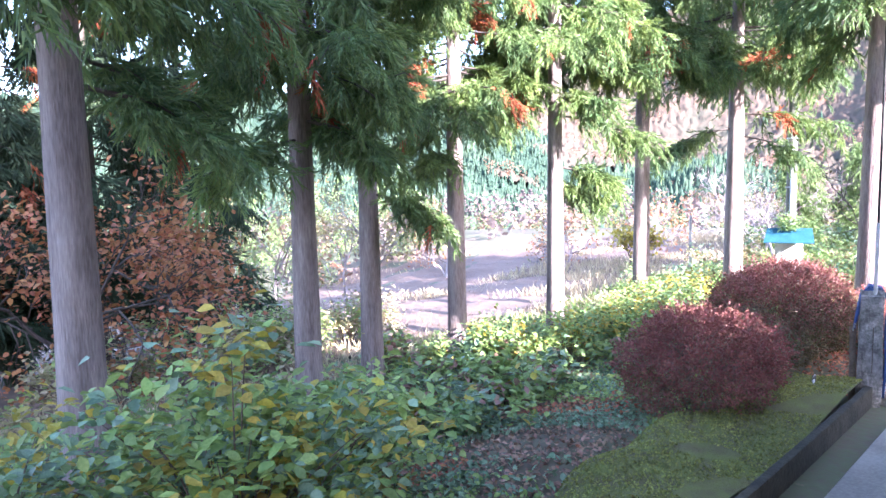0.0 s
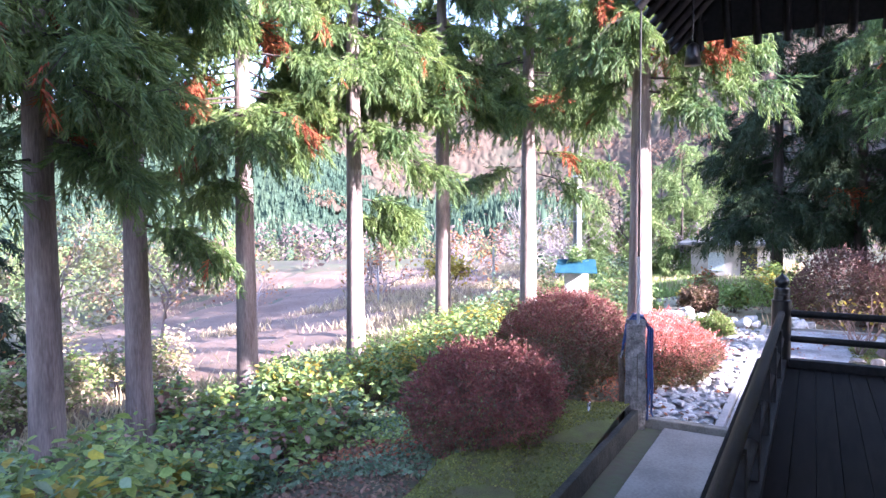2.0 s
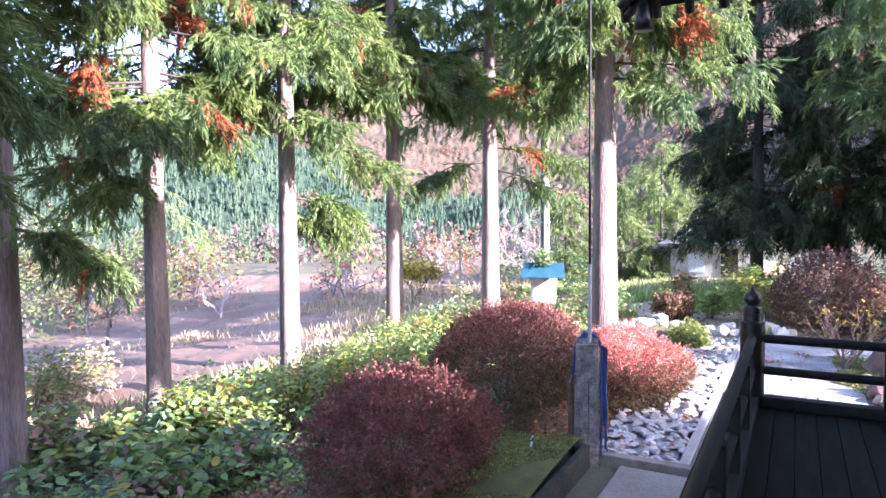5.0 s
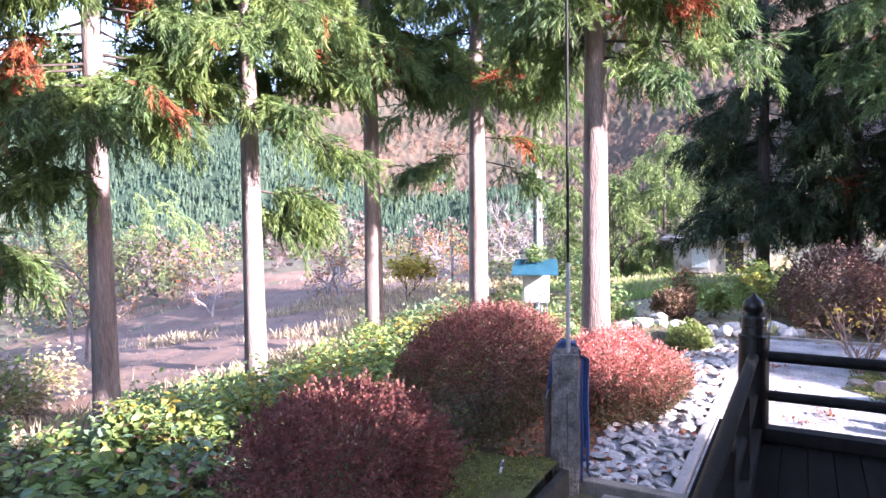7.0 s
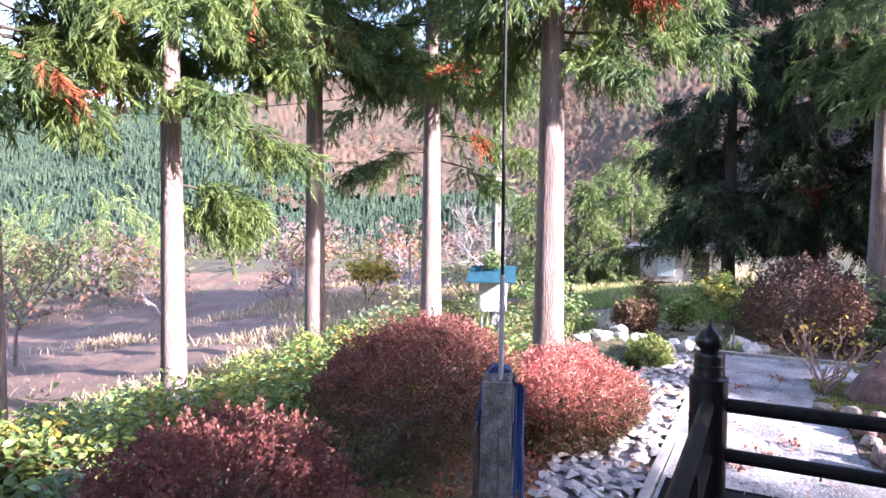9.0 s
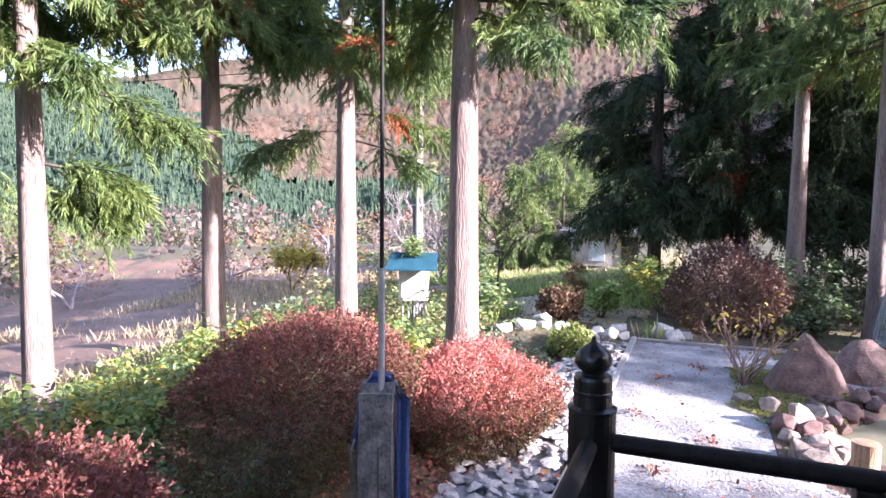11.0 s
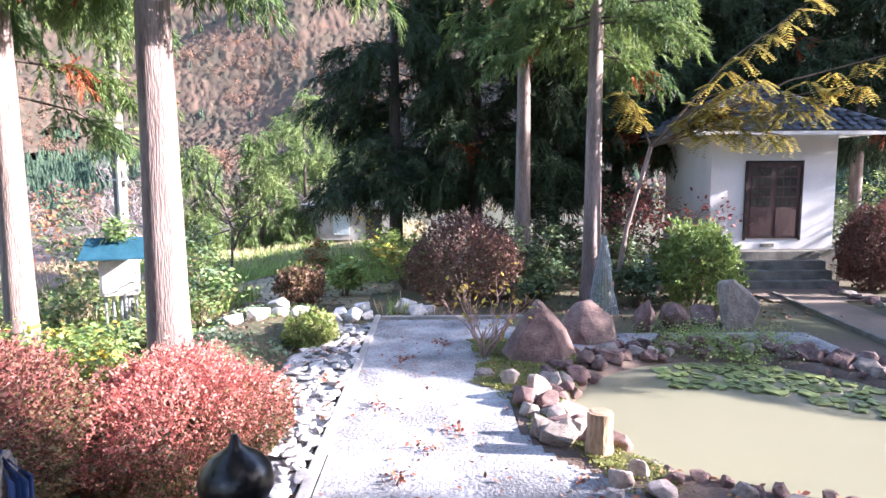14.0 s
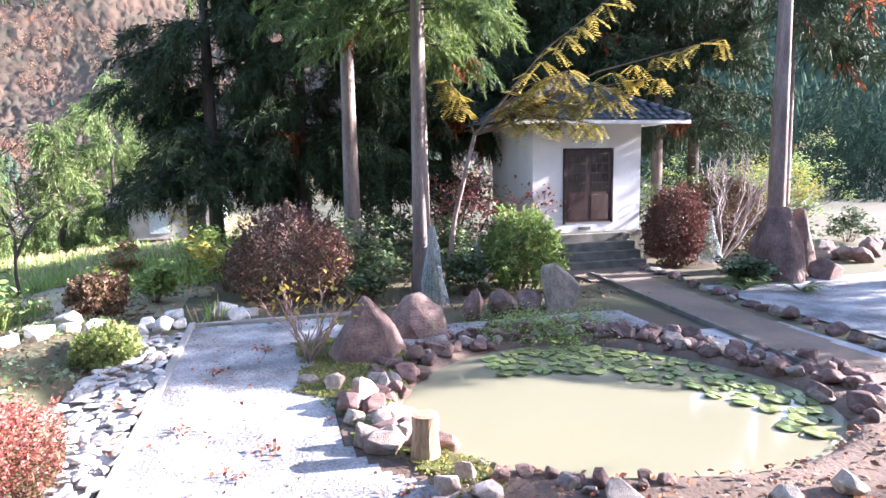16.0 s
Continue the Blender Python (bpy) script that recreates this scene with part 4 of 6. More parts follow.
# ---- far woods ----
def forest(name, n, test, template, size, material, seed, label, r0=60, r1=330, az0=-62, az1=95):
    g = np.random.default_rng(seed)
    r = np.sqrt(g.uniform(r0 * r0, r1 * r1, n * 4))
    az = np.radians(g.uniform(az0, az1, n * 4))
    x, y = 7 + r * np.cos(az), r * np.sin(az)
    k = test(x, y, r, np.degrees(az), g)
    x, y = x[k][:n], y[k][:n]
    s = g.uniform(0.7, 1.3, len(x)) * size
    P = np.stack([x, y, height(x, y) - 0.3], 1)
    ob = new(name, scatter(name, template, P, turns(len(x), 0.03, g), s, material))
    return tagged(ob, label, "woods", kind="stuff")


def conifer_template(g, sides=5):
    """A narrow pointed conifer of two jagged skirts."""
    vs, fs = [], []
    for z0, z1, r in ((0.02, 0.6, 0.2), (0.3, 0.82, 0.155), (0.56, 1.0, 0.1)):
        k = len(vs)
        vs.append((0, 0, z1))
        for i in range(sides):
            a, q = 2 * math.pi * i / sides + z0, r * g.uniform(0.7, 1.2)
            vs.append((q * math.cos(a), q * math.sin(a), z0 + g.uniform(-0.05, 0.1)))
        fs += [(k, k + 1 + i, k + 1 + (i + 1) % sides) for i in range(sides)]
    return vs, fs


# lit copy of the cedar green: sunlight is put into the colour
M_SUNLITCEDAR = mat("sunlit_cedar", (0.10, 0.16, 0.05), (0.20, 0.26, 0.09), 0.5, bump=0, spread=0.3, clear=0.3)


def loose_template(g, n=46, big=1.0):
    """A loose crown of many small leaf clumps with gaps."""
    vs, fs = [], []
    for i in range(n):
        d = g.normal(size=3)
        d /= np.linalg.norm(d)
        c = d * np.array([0.38, 0.38, 0.4]) * g.uniform(0.35, 1.05) + np.array([0, 0, 0.52])
        a = g.normal(size=3)
        a /= np.linalg.norm(a)
        b = np.cross(a, g.normal(size=3))
        b /= np.linalg.norm(b)
        s = g.uniform(0.035, 0.075) * big
        k = len(vs)
        vs += [tuple(c + a * s), tuple(c + b * s * 0.6), tuple(c - a * s), tuple(c - b * s * 0.7)]
        fs.append((k, k + 1, k + 2, k + 3))
    return vs, fs


CON, LOOSE = conifer_template(rng), loose_template(rng)

patch = lambda x, y, s: np.sin(x * 0.05 * s + 1.3) * np.sin(y * 0.045 * s + 0.4) + 0.5 * np.sin((x + y) * 0.09 * s)
rim = lambda az: np.interp(az, [-60, -30, 0, 20, 50, 90], [85, 100, 185, 215, 205, 130])


def cedar_zone(x, y, r, az):
    """Where the hillside is planted with cedars: up to a height that falls from the valley's left to its right."""
    e = np.degrees(np.arctan2(height(x, y) - 1.5, r))
    top = np.interp(az, [-60, -32, -28, 10, 22, 36, 42, 50, 60, 95], [12, 11, -9, -9, 1.5, 2.5, 7.5, 8.8, 9.5, 9.5])
    return (e < top + 1.3 * patch(x, y, 0.5)) & (patch(x, y, 0.8) > -1.05)


# greyed brown with distance haze mixed into the base colour
M_HAZYBROWN = mat("hazy_bare_wood", (0.125, 0.098, 0.095), (0.195, 0.15, 0.14), 0.02, bump=0, spread=0.14, fine=0.2, gloss=0.05, clear=0.3)
M_FARORANGE = mat("far_orange_wood", (0.19, 0.11, 0.075), (0.26, 0.16, 0.11), 0.02, bump=0, spread=0.15, fine=0.2, gloss=0.05, clear=0.3)
forest("far_cedar_wood", 28000, lambda x, y, r, az, g: cedar_zone(x, y, r, az) & (r > rim(az)), CON, 6.2, M_HAZYCEDAR, 11, "far hillside wood of green cedars", 80, 800)


def canopy(name, material, seed, label, zone, tall, az0=-62, az1=95, da=0.3, dr=4.0):
    """The closed canopy of a far wood: one uneven sheet of tree tops on the hillside, wherever zone says so."""
    g = np.random.default_rng(seed)
    az, r = np.arange(az0, az1, da), np.concatenate([np.arange(100, 520, dr), np.arange(520, 900, dr * 2)])
    A, R = np.meshgrid(az, r, indexing="ij")
    A = A + g.normal(0, 0.3 * da, A.shape)
    R = R + g.normal(0, 0.3 * dr, R.shape)
    X, Y = 7 + R * np.cos(np.radians(A)), R * np.sin(np.radians(A))
    Z = height(X, Y) + tall * (0.2 + 0.8 * g.random(A.shape) ** 1.3)
    keep = zone(X, Y, R, A) & (R > rim(A))
    n = len(r)
    i, j = np.meshgrid(np.arange(len(az) - 1), np.arange(n - 1), indexing="ij")
    q = (keep[:-1, :-1] & keep[1:, 1:]).ravel()
    a = (i * n + j).ravel()[q]
    me = mesh_from(name, np.stack([X, Y, Z], 2).reshape(-1, 3), np.stack([a, a + n, a + n + 1, a + 1], 1), material, True)
    return tagged(new(name, me), label, "woods", kind="stuff")


M_AUTUMNWOOD = mat("autumn_wood", (0.078, 0.074, 0.055), (0.135, 0.092, 0.07), 0.035, bump=0, fine=0.3, gloss=0.0, c3=(0.23, 0.11, 0.055))
canopy("far_autumn_wood", M_AUTUMNWOOD, 12, "far hillside wood of grey-brown and orange autumn trees", lambda x, y, r, az: ~cedar_zone(x, y, r, az), 3.2, -32, 68, 0.19, 2.7)
canopy("far_cedar_floor", M_HAZYCEDAR, 13, "dense lower canopy of the far cedar wood", cedar_zone, 3.0)
forest("far_orange_wood", 1200, lambda x, y, r, az, g: ~cedar_zone(x, y, r, az) & (patch(x, y, 0.7) > 0.2) & (r > rim(az)) & (az < 66), LOOSE, 8.5, M_FARORANGE, 13, "far orange autumn trees on the hillside", 80, 500)
forest("far_green_wood", 900, lambda x, y, r, az, g: ~cedar_zone(x, y, r, az) & (patch(x, y, 1.3) > 0.7) & (r > 85), CON, 7, M_HAZYCEDAR, 14, "scattered far green cedars on the hill", 80, 800)
M_FARSCRUB = mat("buff_scrub", (0.14, 0.125, 0.065), (0.21, 0.185, 0.095), 0.3, bump=0, spread=0.2, clear=0.3)
M_FARGREEN = mat("green_scrub", (0.085, 0.115, 0.05), (0.14, 0.175, 0.08), 0.3, bump=0, spread=0.2, clear=0.3)
scrub_ring = lambda x, y, r, az, g: (r > np.interp(az, [-60, -30, 0, 20, 50, 90], [40, 44, 48, 54, 50, 40])) & (az > -22) & (g.random(len(x)) < 0.7)
forest("far_scrub", 1700, lambda x, y, r, az, g: scrub_ring(x, y, r, az, g) & (patch(x * 2, y * 2, 2) > 0), LOOSE, 3.4, M_FARSCRUB, 15, "buff autumn scrub at the foot of the hill", 40, 255)
forest("far_orange_scrub", 1190, lambda x, y, r, az, g: scrub_ring(x, y, r, az, g) & (patch(x * 2, y * 2, 3) > 0.1), LOOSE, 3.8, M_FARORANGE, 16, "orange autumn scrub at the foot of the hill", 40, 255)
forest("far_green_scrub", 1360, scrub_ring, LOOSE, 3.2, M_FARGREEN, 17, "green scrub at the foot of the hill", 40, 255)
# unseen trees, kept low to shade the gravel and spare the crowns
for i, (x, y) in enumerate(((15.9, -17.4), (17.6, -18.8), (19.2, -17.8))):
    cedar(x, y, 0.3, ("dark", "low"), ((96, 2.8, 8.4, 1.7, 50, 60), dict(tuft=0.5, dead=0.01)), "unseen young cedar added to shade the gravel", M_CEDAR_SHADE, M_BARK, i * 1.3, 8.6, group="young cedars beyond the pond")
# out-of-view tree added only to shade the large clipped bush
cedar(8.2, -24.0, 0.36, ("dark", "back"), ((97, 8.8, 12.6, 2.6, 46, 80), dict(tuft=0.6, dead=0.01)), "added unseen cedar that shades the clipped bush", M_CEDAR_SHADE, M_BARK, 0.4, 12.8, group="cedars behind the garden")
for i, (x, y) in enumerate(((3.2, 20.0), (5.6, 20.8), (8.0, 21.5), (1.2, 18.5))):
    cedar(x, y, 0.45, ("dark", "left", 2.2), ((88, 2.2, 14, 2.6, 80, 40), dict(tuft=0.8, dead=0.03)), "dark cedar behind the maples", M_CEDAR_SHADE, M_BARK_DARK, i * 1.7, 15, group="cedars behind the maples")
P, R, S, live, runs = cedar_crown(870, 0.06, 1.0, 0.22, 20, 6, 0.16, 0)
P[:, 2] += 0.03
fan_v, fan_f = np.asarray(FAN[0], float), np.asarray(FAN[1], int)
MIDCON = ((np.einsum("nij,kj->nki", R, fan_v) * S[:, None, None] + P[:, None, :]).reshape(-1, 3), (fan_f[None] + (np.arange(len(P)) * len(fan_v))[:, None, None]).reshape(-1, 3))
forest("hillside_cedar_wood", 70, lambda x, y, r, az, g: (az < -33) & (r > 58), MIDCON, 9.5, M_HAZYCEDAR, 18, "green cedars on the near hillside", 58, 120)
forest("hillside_cedar_wood", 26, lambda x, y, r, az, g: (az > 55), MIDCON, 8, M_SUNLITCEDAR, 19, "yellow-green cedars beyond the field, sunlight put into their colour", 44, 75)
forest("far_bare_scrub", 1530, scrub_ring, LOOSE, 4.6, M_HAZYBROWN, 20, "bare grey-brown trees at the foot of the hill", 46, 255)
forest("far_valley_cedars", 420, lambda x, y, r, az, g: scrub_ring(x, y, r, az, g) & (r > 75) & (patch(x, y, 2) > 0.2), CON, 7, M_HAZYCEDAR, 21, "scattered cedars in the valley", 75, 200)


# ---- undergrowth on the slope ----
BROAD = ([(0, -0.5, 0), (0.3, -0.12, 0.09), (0.24, 0.22, 0.05), (0, 0.5, -0.06), (-0.24, 0.22, 0.05), (-0.3, -0.12, 0.09)], [(0, 1, 2, 3), (0, 3, 4, 5)])


def leafy(x, y, radii, leaf, count, mats, label, seed, name="shrub", group="undergrowth on the slope", category="shrub", lift=0.45, turn_up=0.42, heads=0):
    """A loose leafy plant: stems from the foot, broad leaves in uneven clumps. mats: (part name, material, share)."""
    z = float(height(x, y))
    g = np.random.default_rng(seed)
    b = thing(name, (x, y, z), label, category, group)
    k = max(8, count // 55)
    tips, _ = ell(k, g, radii, 0.3, 0.75, -0.25, seed)
    k = len(tips)
    tips = tips + [0, 0, radii[2] * lift]
    tips[:, 2] = np.maximum(tips[:, 2], 0.06)
    runs = [([(p[0] * 0.15, p[1] * 0.15, -0.05), (p[0] * 0.6, p[1] * 0.6, p[2] * 0.7), tuple(p)], [0.012, 0.008, 0.003]) for p in tips]
    part("stem_wood", tubes("stem_wood", runs, M_TWIG, 4), M_TWIG, b)["kind"] = "stuff"
    shares = np.cumsum([m[2] for m in mats])
    own = np.searchsorted(shares, g.random(k) * shares[-1])
    pick = g.integers(0, k, count)
    P = tips[pick] + g.normal(0, 1, (count, 3)) * np.array([0.16, 0.16, 0.11]) * (0.6 + radii[0] * 0.5)
    P[:, 2] = np.maximum(P[:, 2], 0.02)
    mix = np.where(g.random(count) < 0.8, own[pick], g.integers(0, len(mats), count))
    for i, (nm, m, _) in enumerate(mats):
        q = mix == i
        if q.any():
            part(nm, scatter(nm, BROAD, P[q], turns(q.sum(), turn_up, g), g.uniform(0.55, 1.3, q.sum()) * leaf, m), m, b)["kind"] = "stuff"
    for i in range(heads):
        c = tips[g.integers(0, k)] + [0, 0, 0.14]
        Q, E = ell(70, g, (0.09, 0.09, 0.07), 0.05, 0.3, -0.7, i)
        part("dried_flower_head", scatter("dried_flower_head", LEAF, Q + c, along(E, g, 1.2), g.uniform(0.03, 0.05, len(Q)), M_BROWNLEAF), M_BROWNLEAF, b, "rounded dried brown flower head")
    return b


GRN, BLU, YEL = ("green_leaves", M_GREEN, 0.6), ("blue_green_leaves", M_BLUEGREEN, 0.16), ("yellow_leaves", M_YELLOW, 0.16)
M_PALEGREEN = mat("pale_green_leaf", (0.18, 0.27, 0.065), (0.34, 0.43, 0.13), 2, rough=0.5, bump=0, spread=0.3, clear=0.35)
M_BROWNLEAF = mat("brown_leaf", (0.18, 0.10, 0.065), (0.34, 0.21, 0.14), 2, rough=0.7, bump=0, spread=0.4, clear=0.15)
PAL, BRN = ("pale_green_leaves", M_PALEGREEN, 0.6), ("brown_leaves", M_BROWNLEAF, 0.12)
OCH = ("ochre_leaves", M_BUFF, 0.3)
# green leaf darkened to hold the shade under the cedars
SHD = ("shaded_green_leaves", mat("shaded_green_leaf", (0.05, 0.085, 0.035), (0.12, 0.165, 0.07), 1.5, rough=0.55, bump=0, spread=0.4, clear=0.25), 0.7)

leafy(2.3, 5.0, (1.5, 0.95, 1.35), 0.14, 3600, (("blue_green_leaves", M_BLUEGREEN, 0.5), ("ochre_leaves", M_YELLOW, 0.16), PAL), "tall loose shrub with blue-green and yellowing leaves", 201)
leafy(0.6, 5.6, (1.2, 0.9, 1.2), 0.11, 3000, (GRN, BLU, ("yellow_leaves", M_YELLOW, 0.2)), "loose green shrub with yellowing leaves", 202)
leafy(3.9, 6.0, (1.0, 0.8, 0.85), 0.11, 2200, (GRN, PAL, BRN), "low green leafy plants on the slope", 203)
ug = np.random.default_rng(77)
spots = []
for i in range(34):
    for _ in range(30):
        x, y = ug.uniform(2.5, 15.5), ug.uniform(5.6, 10.6)
        if all((x - a) ** 2 + (y - b) ** 2 > 0.62 for a, b in spots) and not (x > 9.6 and y < 5.3):
            break
    spots.append((x, y))
    h = ug.uniform(0.4, 0.7) if y > 6.5 else ug.uniform(0.25, 0.4)
    leafy(x, y, (ug.uniform(0.6, 1.0), ug.uniform(0.55, 0.85), h), ug.uniform(0.11, 0.17), int(420 + 420 * h), (GRN, BLU, YEL, PAL, BRN) if i % 2 else (GRN, BLU, PAL, BRN), "low leafy green undergrowth with yellow and brown leaves", 210 + i, heads=2 if x < 9.5 and i % 3 else 0)
for i, (x, y, h) in enumerate(((10.9, 7.6, 0.9), (9.6, 8.6, 0.8), (13.0, 7.4, 0.8), (14.6, 7.3, 0.95), (15.6, 7.2, 0.9), (14.9, 8.4, 0.9), (17.3, 6.9, 0.7), (18.2, 6.3, 0.5), (13.9, 6.2, 0.8), (16.5, 5.0, 0.5), (12.4, 6.6, 0.65))):
    leafy(x, y, (1.0, 0.8, h), 0.11, 1900, (PAL, ("yellow_leaves", M_YELLOW, 0.12), GRN), "sunlit pale green vines and saplings round the cedars", 300 + i)
for i, (x, y, h) in enumerate(((19.9, 8.8, 1.5), (20.9, 4.9, 1.0), (22.0, 8.2, 1.7), (18.9, 5.2, 0.5), (23.4, 6.0, 1.3), (17.6, 8.9, 1.2))):
    leafy(x, y, (1.1, 0.9, h), 0.13, 1300, (GRN, BLU, OCH), "tall green shrub in the thicket by the pole", 320 + i)
leafy(20.85, 6.6, (0.34, 0.34, 0.34), 0.14, 260, (GRN,), "dark green vine clump on the meter box roof", 333, name="vine", group="").location.z = 0.1
for i, (x, y, h) in enumerate(((8.0, 13.8, 1.1), (9.2, 14.6, 1.3), (10.3, 14.8, 1.2), (6.6, 13.4, 1.0), (11.4, 15.4, 1.0), (7.3, 15.0, 1.2), (4.8, 14.2, 1.1), (3.0, 13.0, 1.0))):
    leafy(x, y, (1.2, 0.9, h), 0.12, 1300, (("buff_leaves", M_BUFF, 0.6), ("dry_leaves", M_DRYGRASS, 0.3), PAL), "sunlit pale dry shrub beside the field", 340 + i)


def litter(name, n, x0, x1, y0, y1, size, material, seed, label, test=None, up=0.02, tilt=0.35, template=BROAD):
    g = np.random.default_rng(seed)
    x, y = g.uniform(x0, x1, n), g.uniform(y0, y1, n)
    if test is not None:
        k = test(x, y)
        x, y = x[k], y[k]
    P = np.stack([x, y, height(x, y) + up + g.random(len(x)) * 0.03], 1)
    return tagged(new(name, scatter(name, template, P, turns(len(x), tilt, g), g.uniform(0.5, 1.4, len(x)) * size, material)), label, "leaves", kind="stuff")


slope_only = lambda x, y: (y > 3.7 + 0.2 * np.sin(x)) | (x > 10.6) & (y > 2.3)
litter("ground_cover", 20000, -1, 22, 2.3, 11, 0.09, M_BLUEGREEN, 61, "low creeping green ground cover", lambda x, y: slope_only(x, y) & (patch(x * 9, y * 9, 2) > -0.35), 0.05, 0.6)
litter("ground_cover", 9000, -1, 22, 2.6, 11, 0.08, M_PALEGREEN, 62, "low pale green ground cover", lambda x, y: slope_only(x, y) & (patch(x * 8, y * 8, 2.3) > 0.1), 0.06, 0.6)
litter("fallen_leaves", 16000, -1, 23, 2.2, 12, 0.075, M_BROWNLEAF, 63, "brown fallen leaves on the slope", slope_only, 0.02, 0.4)
litter("fallen_leaves", 4000, -1, 23, 2.2, 12, 0.07, M_LITTER, 64, "reddish fallen leaves on the slope", lambda x, y: slope_only(x, y) & (patch(x * 7, y * 7, 2) < 0.2), 0.03, 0.4)
litter("ground_cover", 16000, 2, 11, 3.4, 6.8, 0.075, M_BLUEGREEN, 161, "creeping green ground cover by the moss bed", lambda x, y: slope_only(x, y) & (patch(x * 12, y * 12, 2) > -0.2), 0.05, 0.6)
litter("ground_cover", 6000, 2, 11, 3.4, 6.8, 0.07, M_PALEGREEN, 164, "pale green seedlings by the moss bed", lambda x, y: slope_only(x, y) & (patch(x * 10, y * 10, 2) > 0), 0.08, 0.6)
litter("fallen_leaves", 3000, 3, 10, 3.4, 6, 0.07, M_LITTER, 165, "red fallen leaves by the moss bed", lambda x, y: slope_only(x, y) & (patch(x * 11, y * 11, 2) > 0), 0.07, 0.5)
litter("fallen_leaves", 9000, 2, 11, 3.4, 7, 0.06, M_BROWNLEAF, 163, "dense brown fallen leaves by the moss bed", slope_only, 0.04, 0.5)
litter("fallen_leaves", 5000, 20.5, 34, -9, 9, 0.10, M_BROWNLEAF, 65, "brown fallen leaves under the cedars", None, 0.02, 0.4)
litter("fallen_leaves", 2500, 10.5, 15.5, 2.15, 3.2, 0.06, M_LITTER, 66, "reddish fallen leaves under the clipped bushes", None, 0.03, 0.4)

GRASS = ([(-0.03, 0, 0), (0.03, 0, 0), (0.05, 0.08, 0.6), (0.0, 0.22, 1.0)], [(0, 1, 2, 3)])
litter("meadow_grass", 26000, 21, 40, 0.5, 14, 0.4, M_PALEGREEN, 67, "rough green meadow grass", lambda x, y: patch(x * 4, y * 4, 2) > -0.4, 0, 0.35, GRASS)
litter("dry_meadow_grass", 26000, 21, 52, 0.5, 26, 0.45, M_DRYGRASS, 68, "dry straw-coloured meadow grass", lambda x, y: patch(x * 3, y * 3, 2.6) > -0.1, 0, 0.35, GRASS)
litter("field_stubble", 42000, -8, 46, 12, 46, 0.14, M_STUBBLE, 69, "rows of flattened cut stubble on the field", lambda x, y: ((y * 0.9 - x * 0.35) % 1.5 < 0.85) & (patch(x * 3, y * 3, 2) > -0.9), 0.05, 1.1, GRASS)
litter("edge_grass", 9000, -2, 24, 9.6, 13.6, 0.32, M_DRYGRASS, 170, "dry grass between the cedars and the field", lambda x, y: patch(x * 5, y * 5, 2) > -0.2, 0, 0.5, GRASS)
litter("edge_grass", 7000, -2, 24, 9.4, 13.0, 0.26, M_PALEGREEN, 171, "green grass between the cedars and the field", lambda x, y: patch(x * 4, y * 4, 2) < 0.3, 0, 0.5, GRASS)
litter("dry_field_grass", 6000, -8, 46, 12, 46, 0.4, M_DRYGRASS, 169, "dry grass along the field", lambda x, y: patch(x * 3, y * 3, 2) > 0.45, 0, 0.5, GRASS)


# ---- bare and branching plants ----
def branching(g, base, d, length, radius, levels, runs, tips, spread=0.6, kids=3, rise=0.15):
    end = base + d * length
    bend = base + d * length * 0.5 + g.normal(0, 0.06, 3) * length
    runs.append(([tuple(base), tuple(bend), tuple(end)], [radius, radius * 0.8, radius * 0.6]))
    if levels == 0:
        tips.append((end, d))
        return
    for _ in range(kids):
        n = d + g.normal(0, spread, 3) + np.array([0, 0, rise])
        n /= np.linalg.norm(n)
        branching(g, base + (end - base) * g.uniform(0.55, 1.0), n, length * g.uniform(0.55, 0.85), radius * 0.6, levels - 1, runs, tips, spread, kids, rise)


def twig_tree(name, x, y, tall, radius, levels, label, seed, bark=M_TWIG, leaf=None, leaf_size=0.08, per_tip=3, category="tree", group="", stems=1, spread=0.6, kids=3, jitter=0.12, template=BROAD, z=None, leaf_name="leaves"):
    """A branching tree or shrub, bare or with leaves at its tips."""
    g = np.random.default_rng(seed)
    t = thing(name, (x, y, float(height(x, y)) if z is None else z), label, category, group)
    runs, tips = [], []
    for i in range(stems):
        d = np.array([0, 0, 1.0]) + g.normal(0, 0.12 if stems == 1 else 0.5, 3) * [1, 1, 0]
        d /= np.linalg.norm(d)
        branching(g, np.array([0, 0, -0.05]), d, tall * 0.42, radius, levels, runs, tips, spread, kids)
    part("branch_wood", tubes("branch_wood", runs, bark, 4), bark, t)["kind"] = "stuff"
    if leaf:
        pts = np.repeat(np.array([p for p, _ in tips]), per_tip, 0)
        pts = pts + g.normal(0, jitter, pts.shape)
        part(leaf_name, scatter(leaf_name, template, pts, turns(len(pts), 0.6, g), g.uniform(0.6, 1.3, len(pts)) * leaf_size, leaf), leaf, t)["kind"] = "stuff"
    return t


twig_tree("bare_shrub", 17.85, -1.0, 1.5, 0.021, 3, "almost bare pinkish shrub with a few yellow leaves", 401, M_PINKTWIG, M_YELLOW, 0.11, 1, "shrub", stems=9, spread=0.4, kids=2)
twig_tree("bare_tree", 24.3, -13.67, 3.6, 0.05, 4, "small bare grey tree beside the net-wrapped sapling", 402, M_GREYTWIG, None, stems=3, spread=0.38, kids=3)
twig_tree("dark_red_maple", 25.6, -6.3, 2.9, 0.05, 4, "small maple with dark red leaves beside the hut", 403, M_BARK_DARK, M_RED, 0.13, 8, stems=2, spread=0.7, jitter=0.2)
M_FEATHER = mat("yellowing_compound_leaf", (0.26, 0.25, 0.09), (0.58, 0.45, 0.10), 0.8, rough=0.6, bump=0, spread=0.35, clear=0.35)


